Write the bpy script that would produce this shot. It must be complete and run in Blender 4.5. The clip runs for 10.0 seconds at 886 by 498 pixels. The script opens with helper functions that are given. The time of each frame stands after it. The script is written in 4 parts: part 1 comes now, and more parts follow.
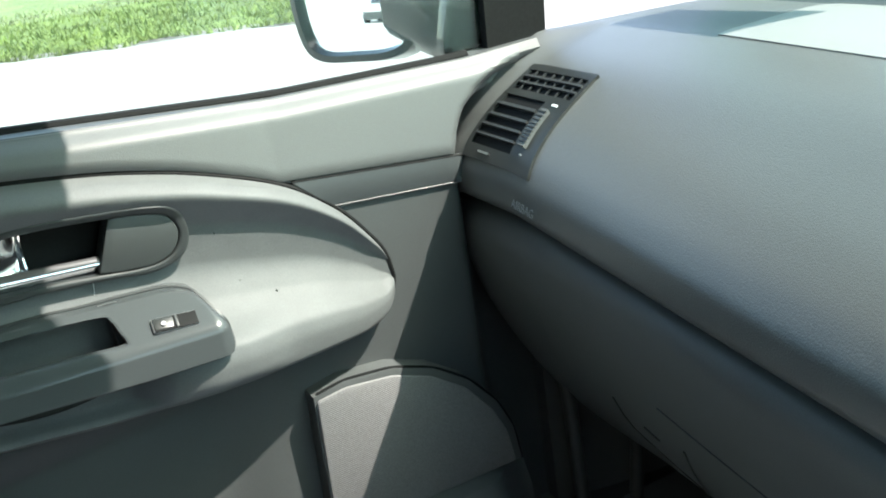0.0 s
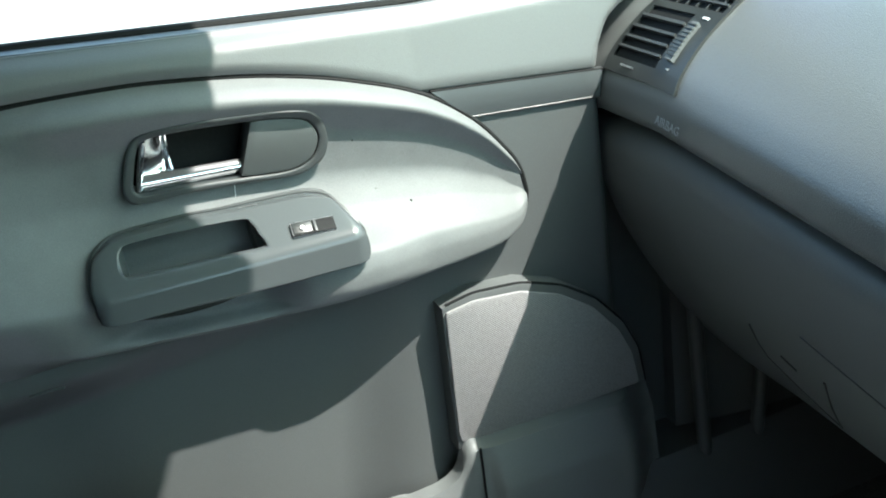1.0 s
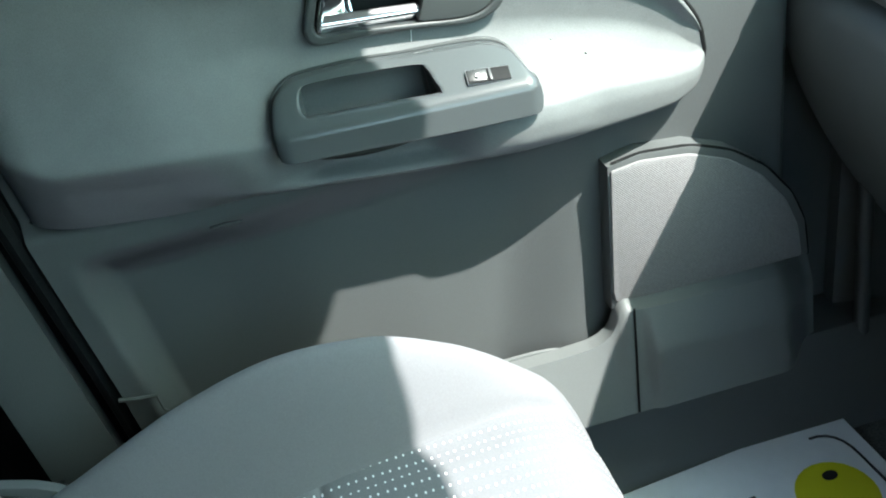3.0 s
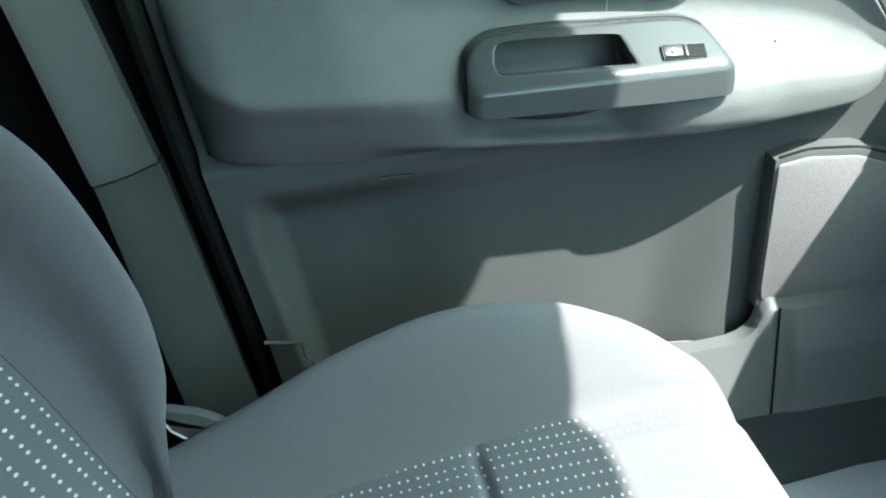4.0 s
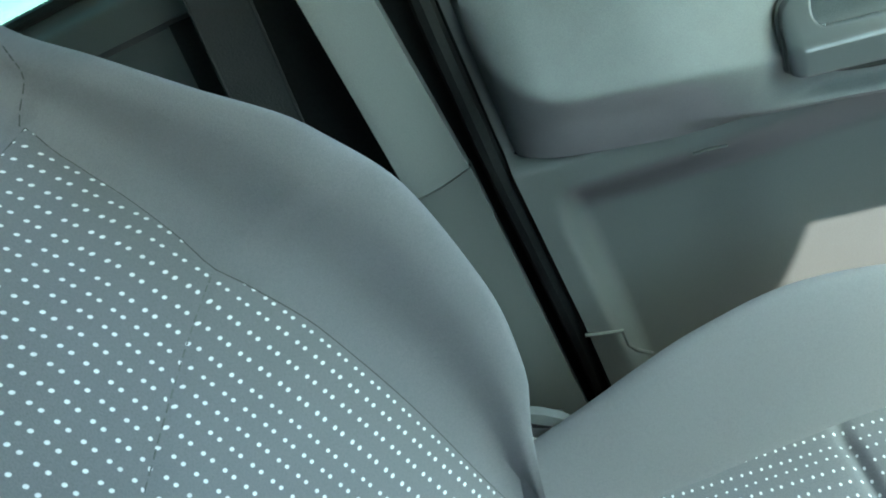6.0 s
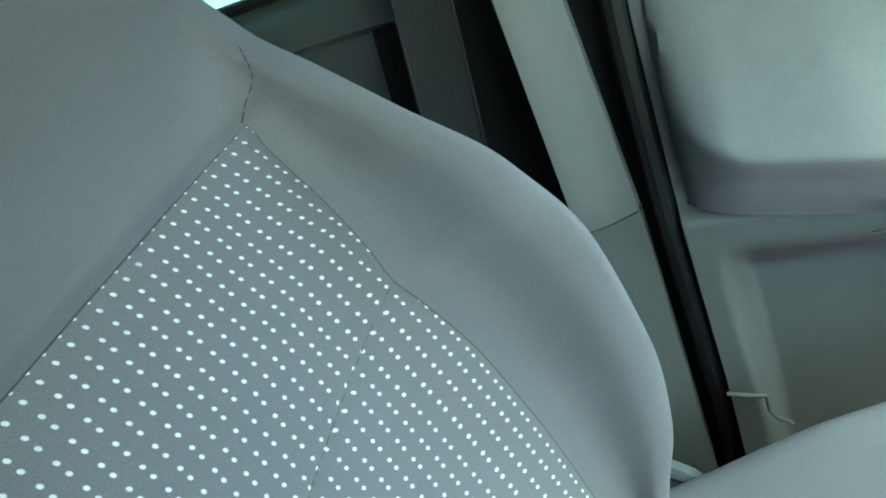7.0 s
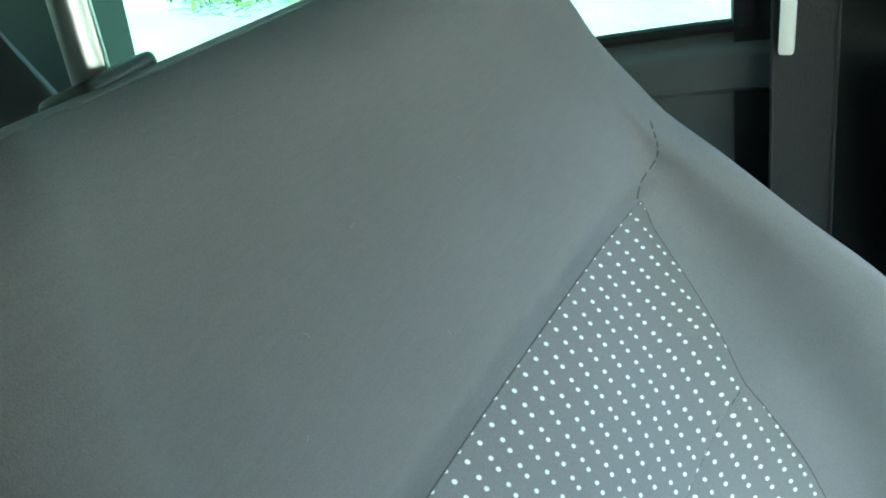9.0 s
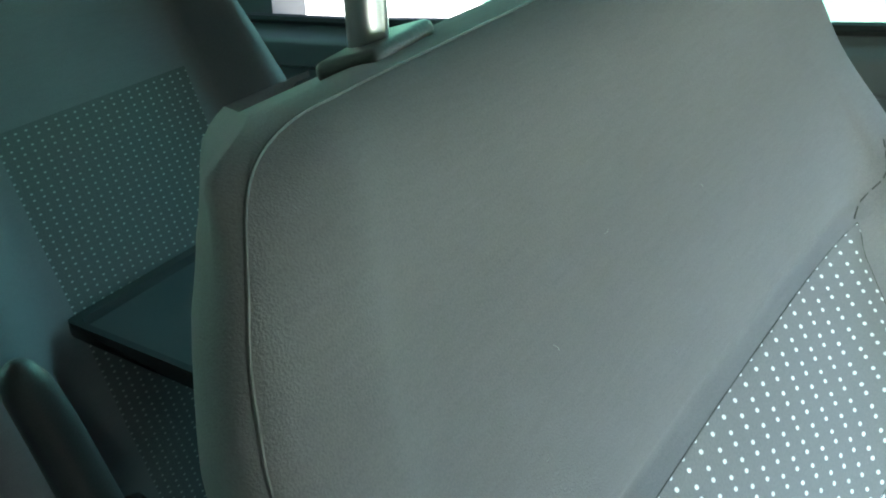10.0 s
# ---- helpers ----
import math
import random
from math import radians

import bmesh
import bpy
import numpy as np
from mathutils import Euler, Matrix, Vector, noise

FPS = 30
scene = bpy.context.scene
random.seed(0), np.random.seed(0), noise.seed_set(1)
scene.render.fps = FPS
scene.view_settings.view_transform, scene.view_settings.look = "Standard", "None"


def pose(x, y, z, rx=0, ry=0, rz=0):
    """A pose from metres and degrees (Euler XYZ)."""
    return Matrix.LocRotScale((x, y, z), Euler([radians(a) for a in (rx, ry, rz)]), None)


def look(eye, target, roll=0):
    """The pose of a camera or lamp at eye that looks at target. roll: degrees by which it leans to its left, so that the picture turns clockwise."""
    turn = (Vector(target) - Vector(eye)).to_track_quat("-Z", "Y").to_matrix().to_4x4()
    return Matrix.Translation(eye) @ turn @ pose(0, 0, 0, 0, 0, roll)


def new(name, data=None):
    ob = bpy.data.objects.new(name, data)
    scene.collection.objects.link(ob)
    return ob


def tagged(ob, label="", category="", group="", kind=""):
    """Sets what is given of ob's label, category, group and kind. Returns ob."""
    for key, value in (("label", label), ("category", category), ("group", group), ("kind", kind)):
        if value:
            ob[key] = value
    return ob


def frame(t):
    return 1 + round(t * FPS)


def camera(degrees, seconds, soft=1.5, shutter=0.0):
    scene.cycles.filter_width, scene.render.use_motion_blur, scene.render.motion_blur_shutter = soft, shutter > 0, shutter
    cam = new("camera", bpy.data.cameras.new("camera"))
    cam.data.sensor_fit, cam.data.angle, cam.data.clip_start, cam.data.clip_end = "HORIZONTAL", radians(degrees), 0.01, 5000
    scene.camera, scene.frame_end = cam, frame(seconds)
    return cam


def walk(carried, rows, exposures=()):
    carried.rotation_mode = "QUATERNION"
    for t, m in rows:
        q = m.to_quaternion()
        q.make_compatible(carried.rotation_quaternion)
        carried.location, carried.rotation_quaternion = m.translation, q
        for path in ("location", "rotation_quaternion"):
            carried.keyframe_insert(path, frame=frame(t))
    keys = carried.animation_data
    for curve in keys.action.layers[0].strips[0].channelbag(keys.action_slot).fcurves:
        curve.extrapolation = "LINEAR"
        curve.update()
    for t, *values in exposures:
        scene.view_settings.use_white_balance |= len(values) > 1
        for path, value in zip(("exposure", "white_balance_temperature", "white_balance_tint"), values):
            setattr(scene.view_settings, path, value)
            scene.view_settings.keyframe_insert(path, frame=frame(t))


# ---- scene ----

cam = camera(48.1, 10.0, soft=1.9)
PATH = [
    (0.0, look((-0.0585, -0.1690, 0.9247), (0.3368, 0.6770, 0.5670), -8.59)),
    (0.5, look((-0.0748, -0.1560, 0.9163), (0.2676, 0.7040, 0.5379), -9.07)),
    (1.0, look((-0.0870, -0.1466, 0.9184), (0.1981, 0.7169, 0.5023), -8.83)),
    (1.5, look((-0.0969, -0.1368, 0.9165), (0.1572, 0.7147, 0.4579), -8.05)),
    (2.0, look((-0.1220, -0.0949, 0.9148), (0.1041, 0.7362, 0.4068), -5.63)),
    (3.5, look((-0.1305, -0.1574, 0.9073), (-0.0444, 0.6975, 0.3958), -10.56)),
    (4.0, look((-0.2553, -0.1304, 0.8904), (-0.1472, 0.7270, 0.3872), -4.89)),
    (4.5, look((-0.2912, -0.1155, 0.8894), (-0.1801, 0.7283, 0.3643), -7.60)),
    (5.0, look((-0.3315, -0.1011, 0.8900), (-0.2339, 0.7413, 0.3600), -9.25)),
    (5.5, look((-0.3272, -0.1009, 0.8875), (-0.3468, 0.7648, 0.3873), -16.24)),
    (6.8, look((-0.3507, -0.1081, 0.9357), (-0.5671, 0.7508, 0.4715), -15.00)),
    (7.0, look((-0.3570, -0.1063, 0.9359), (-0.5931, 0.7551, 0.4861), -13.20)),
    (7.5, look((-0.3799, -0.1035, 0.9540), (-0.6740, 0.7417, 0.5078), -12.33)),
    (8.0, look((-0.4043, -0.1061, 0.9664), (-0.7334, 0.7295, 0.5266), -10.11)),
    (8.5, look((-0.4235, -0.1097, 0.9956), (-0.8001, 0.7051, 0.5548), -6.51)),
    (9.0, look((-0.4461, -0.1061, 0.9988), (-0.8761, 0.6825, 0.5593), -6.21)),
    (9.5, look((-0.4804, -0.1063, 1.0060), (-0.9419, 0.6452, 0.5346), -4.05)),
    (10.0, look((-0.5074, -0.1093, 1.0148), (-1.0005, 0.6050, 0.5182), -0.17)),
]
walk(cam, PATH, exposures=[(0.0, 2.56, 7150, 9), (1.0, 2.97, 6870, 8), (2.2, 3.22, 6720, 8), (3.5, 3.21, 6670, 7), (4.5, 3.45, 6650, 7), (5.5, 3.9, 6850, 7), (7.0, 4.36, 7120, 8), (9.0, 4.62, 7240, 11), (10.0, 4.88, 7400, 12)])

# ---------------------------------------------------------------- light
SUN = Vector((0.57, -0.47, 1.0)).normalized()
world = bpy.data.worlds.new("sky")
scene.world = world
world.use_nodes = True
wn = world.node_tree.nodes
sky = wn.new("ShaderNodeTexSky")
sky.sky_type, sky.sun_disc = "NISHITA", False
sky.dust_density, sky.ozone_density = 1.4, 0.7
sky.sun_elevation = math.asin(SUN.z)
sky.sun_rotation = math.atan2(SUN.x, SUN.y)
wn["Background"].inputs["Strength"].default_value = 0.15
world.node_tree.links.new(sky.outputs[0], wn["Background"].inputs["Color"])
sun = new("sun", bpy.data.lights.new("sun", "SUN"))
sun.data.energy, sun.data.angle, sun.data.color = 1.78, radians(0.6), (0.99, 0.985, 0.985)
sun.matrix_world = look(SUN * 30, (0, 0, 0))


# ---------------------------------------------------------------- materials
def material(name, color, rough=0.5, metal=0.0, spread=0.12, grain=0.0, bump=0.0, stain=0.0, scale=3.0, coat=0.0):
    """A surface with a fine grain (1/m), broad mottling and a relief."""
    m = bpy.data.materials.new(name)
    m.use_nodes = True
    n, l = m.node_tree.nodes, m.node_tree.links
    b = n["Principled BSDF"]
    b.inputs["Roughness"].default_value, b.inputs["Metallic"].default_value = rough, metal
    b.inputs["Coat Weight"].default_value = coat
    co = n.new("ShaderNodeTexCoord")
    broad = n.new("ShaderNodeTexNoise")
    broad.inputs["Scale"].default_value, broad.inputs["Detail"].default_value = scale, 6
    l.new(co.outputs["Object"], broad.inputs["Vector"])
    ramp = n.new("ShaderNodeMapRange")
    ramp.inputs[1].default_value, ramp.inputs[2].default_value = 0.3, 0.7
    ramp.inputs[3].default_value, ramp.inputs[4].default_value = 1 - spread, 1 + spread
    l.new(broad.outputs[0], ramp.inputs[0])
    out = ramp.outputs[0]
    if grain:
        fine = n.new("ShaderNodeTexNoise")
        fine.inputs["Scale"].default_value, fine.inputs["Detail"].default_value = grain, 3
        l.new(co.outputs["Object"], fine.inputs["Vector"])
        r2 = n.new("ShaderNodeMapRange")
        r2.inputs[1].default_value, r2.inputs[2].default_value = 0.3, 0.7
        r2.inputs[3].default_value, r2.inputs[4].default_value = 1 - stain, 1 + stain
        l.new(fine.outputs[0], r2.inputs[0])
        mul = n.new("ShaderNodeMath")
        mul.operation = "MULTIPLY"
        l.new(out, mul.inputs[0]), l.new(r2.outputs[0], mul.inputs[1])
        out = mul.outputs[0]
        if bump:
            bp = n.new("ShaderNodeBump")
            bp.inputs["Strength"].default_value, bp.inputs["Distance"].default_value = bump, 0.001
            l.new(fine.outputs[0], bp.inputs["Height"])
            l.new(bp.outputs[0], b.inputs["Normal"])
    mix = n.new("ShaderNodeMix")
    mix.data_type, mix.blend_type = "RGBA", "MULTIPLY"
    mix.inputs["Factor"].default_value = 1
    mix.inputs["A"].default_value = (*color, 1)
    comb = n.new("ShaderNodeCombineColor")
    for i in range(3):
        l.new(out, comb.inputs[i])
    l.new(comb.outputs[0], mix.inputs["B"])
    l.new(mix.outputs["Result"], b.inputs["Base Color"])
    return m


def glass(name, tint, gloss=0.06):
    m = bpy.data.materials.new(name)
    m.use_nodes = True
    n, l = m.node_tree.nodes, m.node_tree.links
    n.remove(n["Principled BSDF"])
    tr, gl, mx = n.new("ShaderNodeBsdfTransparent"), n.new("ShaderNodeBsdfGlossy"), n.new("ShaderNodeMixShader")
    tr.inputs["Color"].default_value = (*tint, 1)
    gl.inputs["Roughness"].default_value = 0.02
    mx.inputs[0].default_value = gloss
    l.new(tr.outputs[0], mx.inputs[1]), l.new(gl.outputs[0], mx.inputs[2])
    l.new(mx.outputs[0], n["Material Output"].inputs["Surface"])
    return m


PLASTIC = material("grained_plastic", (0.098, 0.108, 0.107), 0.5, spread=0.06, grain=900, bump=0.25, stain=0.06)
SILL = material("pale_sill_plastic", (0.120, 0.130, 0.128), 0.45, spread=0.05, grain=900, bump=0.2, stain=0.05)
PAD = material("dash_skin", (0.098, 0.106, 0.103), 0.36, spread=0.06, grain=800, bump=0.3, stain=0.06)
# two darker tones of the grained plastic; shade low in the cabin is painted in
LOWTRIM = material("shade_toned_trim", (0.082, 0.090, 0.090), 0.5, spread=0.06, grain=900, bump=0.25, stain=0.06)
DEEPTRIM = material("deep_grey_shaded_trim", (0.054, 0.061, 0.061), 0.5, spread=0.06, grain=900, bump=0.25, stain=0.06)
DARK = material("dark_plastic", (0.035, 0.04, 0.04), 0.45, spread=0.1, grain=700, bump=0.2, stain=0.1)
DARKGREY = material("dark_grey_plastic", (0.040, 0.046, 0.046), 0.45, spread=0.06, grain=800, bump=0.15, stain=0.05)
VENT = material("vent_plastic", (0.020, 0.024, 0.023), 0.36, spread=0.06, grain=700, bump=0.1, stain=0.05)
PALE = material("pale_grey_plastic", (0.22, 0.235, 0.235), 0.45, spread=0.06, grain=700, bump=0.1, stain=0.05)
GLOSS = material("glossy_dark_plastic", (0.04, 0.045, 0.045), 0.22, spread=0.06, grain=500, bump=0.05, stain=0.05)
COVER = material("smooth_cover_plastic", (0.058, 0.066, 0.065), 0.4, spread=0.05, grain=700, bump=0.05, stain=0.03)
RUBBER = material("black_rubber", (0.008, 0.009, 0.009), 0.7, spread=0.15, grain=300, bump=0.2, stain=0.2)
NAP = material("flocked_insert", (0.123, 0.133, 0.132), 0.6, spread=0.05, grain=1100, bump=0.16, stain=0.12, scale=45)
SATIN = material("satin_grey_paint", (0.068, 0.078, 0.080), 0.20, spread=0.04, grain=600, bump=0.05, stain=0.02)
CHROME = material("chrome", (0.82, 0.84, 0.86), 0.14, 1.0, spread=0.03)
FABRIC = material("plain_seat_cloth", (0.164, 0.167, 0.177), 0.95, spread=0.06, grain=1500, bump=0.28, stain=0.10, scale=7)
CARPET = material("carpet", (0.08, 0.086, 0.086), 1.0, spread=0.2, grain=500, bump=1.0, stain=0.4, scale=9)
LINER = material("roof_lining", (0.25, 0.25, 0.24), 0.95, spread=0.05, grain=500, bump=0.3, stain=0.08)
PAPER = material("paper", (0.85, 0.87, 0.92), 0.7, spread=0.03, grain=60, bump=0.05, stain=0.02)
INK = material("black_ink", (0.02, 0.02, 0.025), 0.6, spread=0.1)
YELLOW = material("yellow_print", (0.72, 0.68, 0.02), 0.6, spread=0.04)
WHITE = material("white_print", (0.7, 0.72, 0.72), 0.6, spread=0.05)
CREAM = material("white_enamel", (0.62, 0.62, 0.6), 0.4, spread=0.06)
PAINT = material("black_car_paint", (0.008, 0.014, 0.014), 0.22, spread=0.05, coat=0.15)
MIRROR = material("mirror_silver", (0.9, 0.92, 0.92), 0.01, 1.0, spread=0.01)
ASPHALT = material("concrete_road", (0.31, 0.302, 0.282), 0.9, spread=0.22, grain=26, bump=0.5, stain=0.2, scale=0.8)
GRASS = material("grass", (0.12, 0.165, 0.045), 0.9, spread=0.35, grain=14, bump=1.0, stain=0.5, scale=1.3)
# grey rear trim; dim greenish light behind the tinted glass is in its colour
DIM_TRIM = material("rear_trim_dimmed", (0.05, 0.058, 0.058), 0.5, spread=0.06, grain=800, bump=0.25, stain=0.06)
STEEL = material("brushed_steel", (0.55, 0.56, 0.56), 0.3, 1.0, spread=0.05)
CLEAR = glass("clear_glass", (0.90, 0.98, 0.945))
TINTED = glass("green_tinted_glass", (0.37, 0.62, 0.53))
SHIELD = glass("windscreen_glass", (0.755, 0.90, 0.815), 0.04)


def dotted(name, base, dot, pitch_u, pitch_v, radius, rows=(0.34, 0.89), lean=0.0, shape=(1.3, 0.77)):
    """Cloth with pairs of rows of woven dots; the surface's own map is in metres. lean: the slant of a dot in degrees; shape: its axes over the radius."""
    m = bpy.data.materials.new(name)
    m.use_nodes = True
    n, l = m.node_tree.nodes, m.node_tree.links
    b = n["Principled BSDF"]
    b.inputs["Roughness"].default_value = 0.95

    def op(kind, a, c=None):
        k = n.new("ShaderNodeMath")
        k.operation = kind
        for s, v in zip(k.inputs, (a, c)):
            if v is None:
                continue
            if isinstance(v, float):
                s.default_value = v
            else:
                l.new(v, s)
        return k.outputs[0]

    uv = n.new("ShaderNodeUVMap")
    sep = n.new("ShaderNodeSeparateXYZ")
    l.new(uv.outputs[0], sep.inputs[0])
    u = op("DIVIDE", op("ADD", sep.outputs[0], -0.25 * pitch_u), pitch_u)
    du = op("MULTIPLY", op("SUBTRACT", op("FRACT", u), 0.5), pitch_u)
    gap = [op("SUBTRACT", op("FRACT", op("ADD", op("DIVIDE", sep.outputs[1], pitch_v), 0.5 - r)), 0.5) for r in rows]
    near = op("LESS_THAN", op("ABSOLUTE", gap[0]), op("ABSOLUTE", gap[1]))
    dv = op("MULTIPLY", op("ADD", gap[1], op("MULTIPLY", near, op("SUBTRACT", gap[0], gap[1]))), pitch_v)
    c, k = math.cos(radians(lean)), math.sin(radians(lean))
    du, dv = op("MULTIPLY", op("ADD", op("MULTIPLY", du, c), op("MULTIPLY", dv, k)), 1 / shape[0]), op("MULTIPLY", op("SUBTRACT", op("MULTIPLY", dv, c), op("MULTIPLY", du, k)), 1 / shape[1])
    d = op("SQRT", op("ADD", op("MULTIPLY", du, du), op("MULTIPLY", dv, dv)))
    edge = n.new("ShaderNodeMapRange")
    edge.inputs[1].default_value, edge.inputs[2].default_value = radius * 1.15, radius * 0.8
    l.new(d, edge.inputs[0])
    fine = n.new("ShaderNodeTexNoise")
    co = n.new("ShaderNodeTexCoord")
    l.new(co.outputs["Object"], fine.inputs["Vector"])
    fine.inputs["Scale"].default_value = 900
    rr = n.new("ShaderNodeMapRange")
    rr.inputs[3].default_value, rr.inputs[4].default_value = 0.75, 1.25
    l.new(fine.outputs[0], rr.inputs[0])
    mix = n.new("ShaderNodeMix")
    mix.data_type = "RGBA"
    mix.inputs["A"].default_value, mix.inputs["B"].default_value = (*base, 1), (*dot, 1)
    l.new(edge.outputs[0], mix.inputs["Factor"])
    mul = n.new("ShaderNodeVectorMath")
    mul.operation = "SCALE"
    l.new(mix.outputs["Result"], mul.inputs[0]), l.new(rr.outputs[0], mul.inputs["Scale"])
    l.new(mul.outputs[0], b.inputs["Base Color"])
    bp = n.new("ShaderNodeBump")
    bp.inputs["Strength"].default_value, bp.inputs["Distance"].default_value = 0.4, 0.001
    add = op("ADD", fine.outputs[0], edge.outputs[0])
    l.new(add, bp.inputs["Height"]), l.new(bp.outputs[0], b.inputs["Normal"])
    return m


RUBBER.node_tree.nodes["Principled BSDF"].inputs["Specular IOR Level"].default_value = 0.2
PAD.node_tree.nodes["Principled BSDF"].inputs["Specular IOR Level"].default_value = 0.8


def streaks(m, across, along, amount):
    """Adds faint weave lines that run along y."""
    n, l = m.node_tree.nodes, m.node_tree.links
    mp, nz, mr, mx = n.new("ShaderNodeMapping"), n.new("ShaderNodeTexNoise"), n.new("ShaderNodeMapRange"), n.new("ShaderNodeVectorMath")
    mp.inputs["Scale"].default_value = (across, along, across)
    nz.inputs["Scale"].default_value, nz.inputs["Detail"].default_value = 1.0, 4
    mr.inputs[1].default_value, mr.inputs[2].default_value = 0.3, 0.7
    mr.inputs[3].default_value, mr.inputs[4].default_value = 1 - amount, 1 + amount
    mx.operation = "SCALE"
    old = n["Principled BSDF"].inputs["Base Color"].links[0].from_socket
    l.new(n["Texture Coordinate"].outputs["Object"], mp.inputs["Vector"])
    l.new(mp.outputs[0], nz.inputs["Vector"]), l.new(nz.outputs[0], mr.inputs[0])
    l.new(old, mx.inputs[0]), l.new(mr.outputs[0], mx.inputs["Scale"])
    l.new(mx.outputs[0], n["Principled BSDF"].inputs["Base Color"])


streaks(FABRIC, 500, 60, 0.035)
DOTS_BACK = dotted("dotted_back_cloth", (0.163, 0.168, 0.176), (0.77, 0.8, 0.81), 0.0137, 0.0147, 0.00140, (0.279, 0.864), 38, (1.28, 0.82))
# same cloth for the rear seat, with the rear cabin's shade put into its colours
DOTS_DIM = dotted("dotted_cloth_dimmed", (0.104, 0.117, 0.116), (0.34, 0.39, 0.38), 0.0088, 0.0112, 0.0010)
DOTS = dotted("dotted_seat_cloth", (0.161, 0.167, 0.177), (0.77, 0.8, 0.81), 0.0138, 0.0147, 0.00130)


# ---------------------------------------------------------------- mesh tools
def part(name, bm, mat, parent=None, label="", smooth=True, angle=40):
    bmesh.ops.recalc_face_normals(bm, faces=bm.faces)
    me = bpy.data.meshes.new(name)
    bm.to_mesh(me)
    bm.free()
    me.materials.append(mat)
    if smooth:
        me.shade_smooth()
        me.set_sharp_from_angle(angle=radians(angle))
    ob = new(name, me)
    if parent:
        ob.parent = parent
    if label:
        tagged(ob, label)
    return ob


def thing(name, label, category, group="", kind=""):
    return tagged(new(name), label, category, group, kind)


def surface(fn, us, vs, uvs=None, thick=0.0, keep=None):
    """A sheet through fn(u, v), with a map in metres, doubled to a shell where thick is given (a vector or a distance along +y)."""
    bm = bmesh.new()
    lay = bm.loops.layers.uv.new("UVMap")
    grid = [[bm.verts.new(fn(u, v)) for v in vs] for u in us]
    for i in range(len(us) - 1):
        for j in range(len(vs) - 1):
            if keep and not keep(0.5 * (us[i] + us[i + 1]), 0.5 * (vs[j] + vs[j + 1])):
                continue
            f = bm.faces.new((grid[i][j], grid[i + 1][j], grid[i + 1][j + 1], grid[i][j + 1]))
            if uvs:
                for lp, (a, c) in zip(f.loops, ((us[i], vs[j]), (us[i + 1], vs[j]), (us[i + 1], vs[j + 1]), (us[i], vs[j + 1]))):
                    lp[lay].uv = uvs(a, c)
    for v in [v for v in bm.verts if not v.link_faces]:
        bm.verts.remove(v)
    if thick:
        d = Vector(thick) if not isinstance(thick, float) else Vector((0, thick, 0))
        r = bmesh.ops.extrude_face_region(bm, geom=bm.faces[:])
        bmesh.ops.translate(bm, verts=[g for g in r["geom"] if isinstance(g, bmesh.types.BMVert)], vec=d)
    return bm


def span(a, b, n):
    return [a + (b - a) * i / n for i in range(n + 1)]


def lerp(x, xs, ys):
    return float(np.interp(x, xs, ys))


def sm(x, a, b):
    t = min(max((x - a) / (b - a), 0), 1)
    return t * t * (3 - 2 * t)


def curve_y(x, xs, ys):
    """A smooth line through points (monotone cubic)."""
    if x <= xs[0]:
        return ys[0]
    if x >= xs[-1]:
        return ys[-1]
    d = [(ys[i + 1] - ys[i]) / (xs[i + 1] - xs[i]) for i in range(len(xs) - 1)]
    m = [d[0]] + [0 if d[i - 1] * d[i] <= 0 else 2 * d[i - 1] * d[i] / (d[i - 1] + d[i]) for i in range(1, len(d))] + [d[-1]]
    i = max(k for k in range(len(xs) - 1) if xs[k] <= x)
    h = xs[i + 1] - xs[i]
    t = (x - xs[i]) / h
    return ys[i] * (1 + 2 * t) * (1 - t) ** 2 + h * m[i] * t * (1 - t) ** 2 + ys[i + 1] * t * t * (3 - 2 * t) + h * m[i + 1] * t * t * (t - 1)


def block(size, at=(0, 0, 0), bevel=0.003, turn=(0, 0, 0), seg=2):
    bm = bmesh.new()
    bmesh.ops.create_cube(bm, size=1, matrix=Matrix.Diagonal((*size, 1)))
    if bevel:
        bmesh.ops.bevel(bm, geom=bm.edges[:], offset=bevel, segments=seg, affect="EDGES", profile=0.6)
    bmesh.ops.transform(bm, matrix=pose(*at, *turn), verts=bm.verts)
    return bm


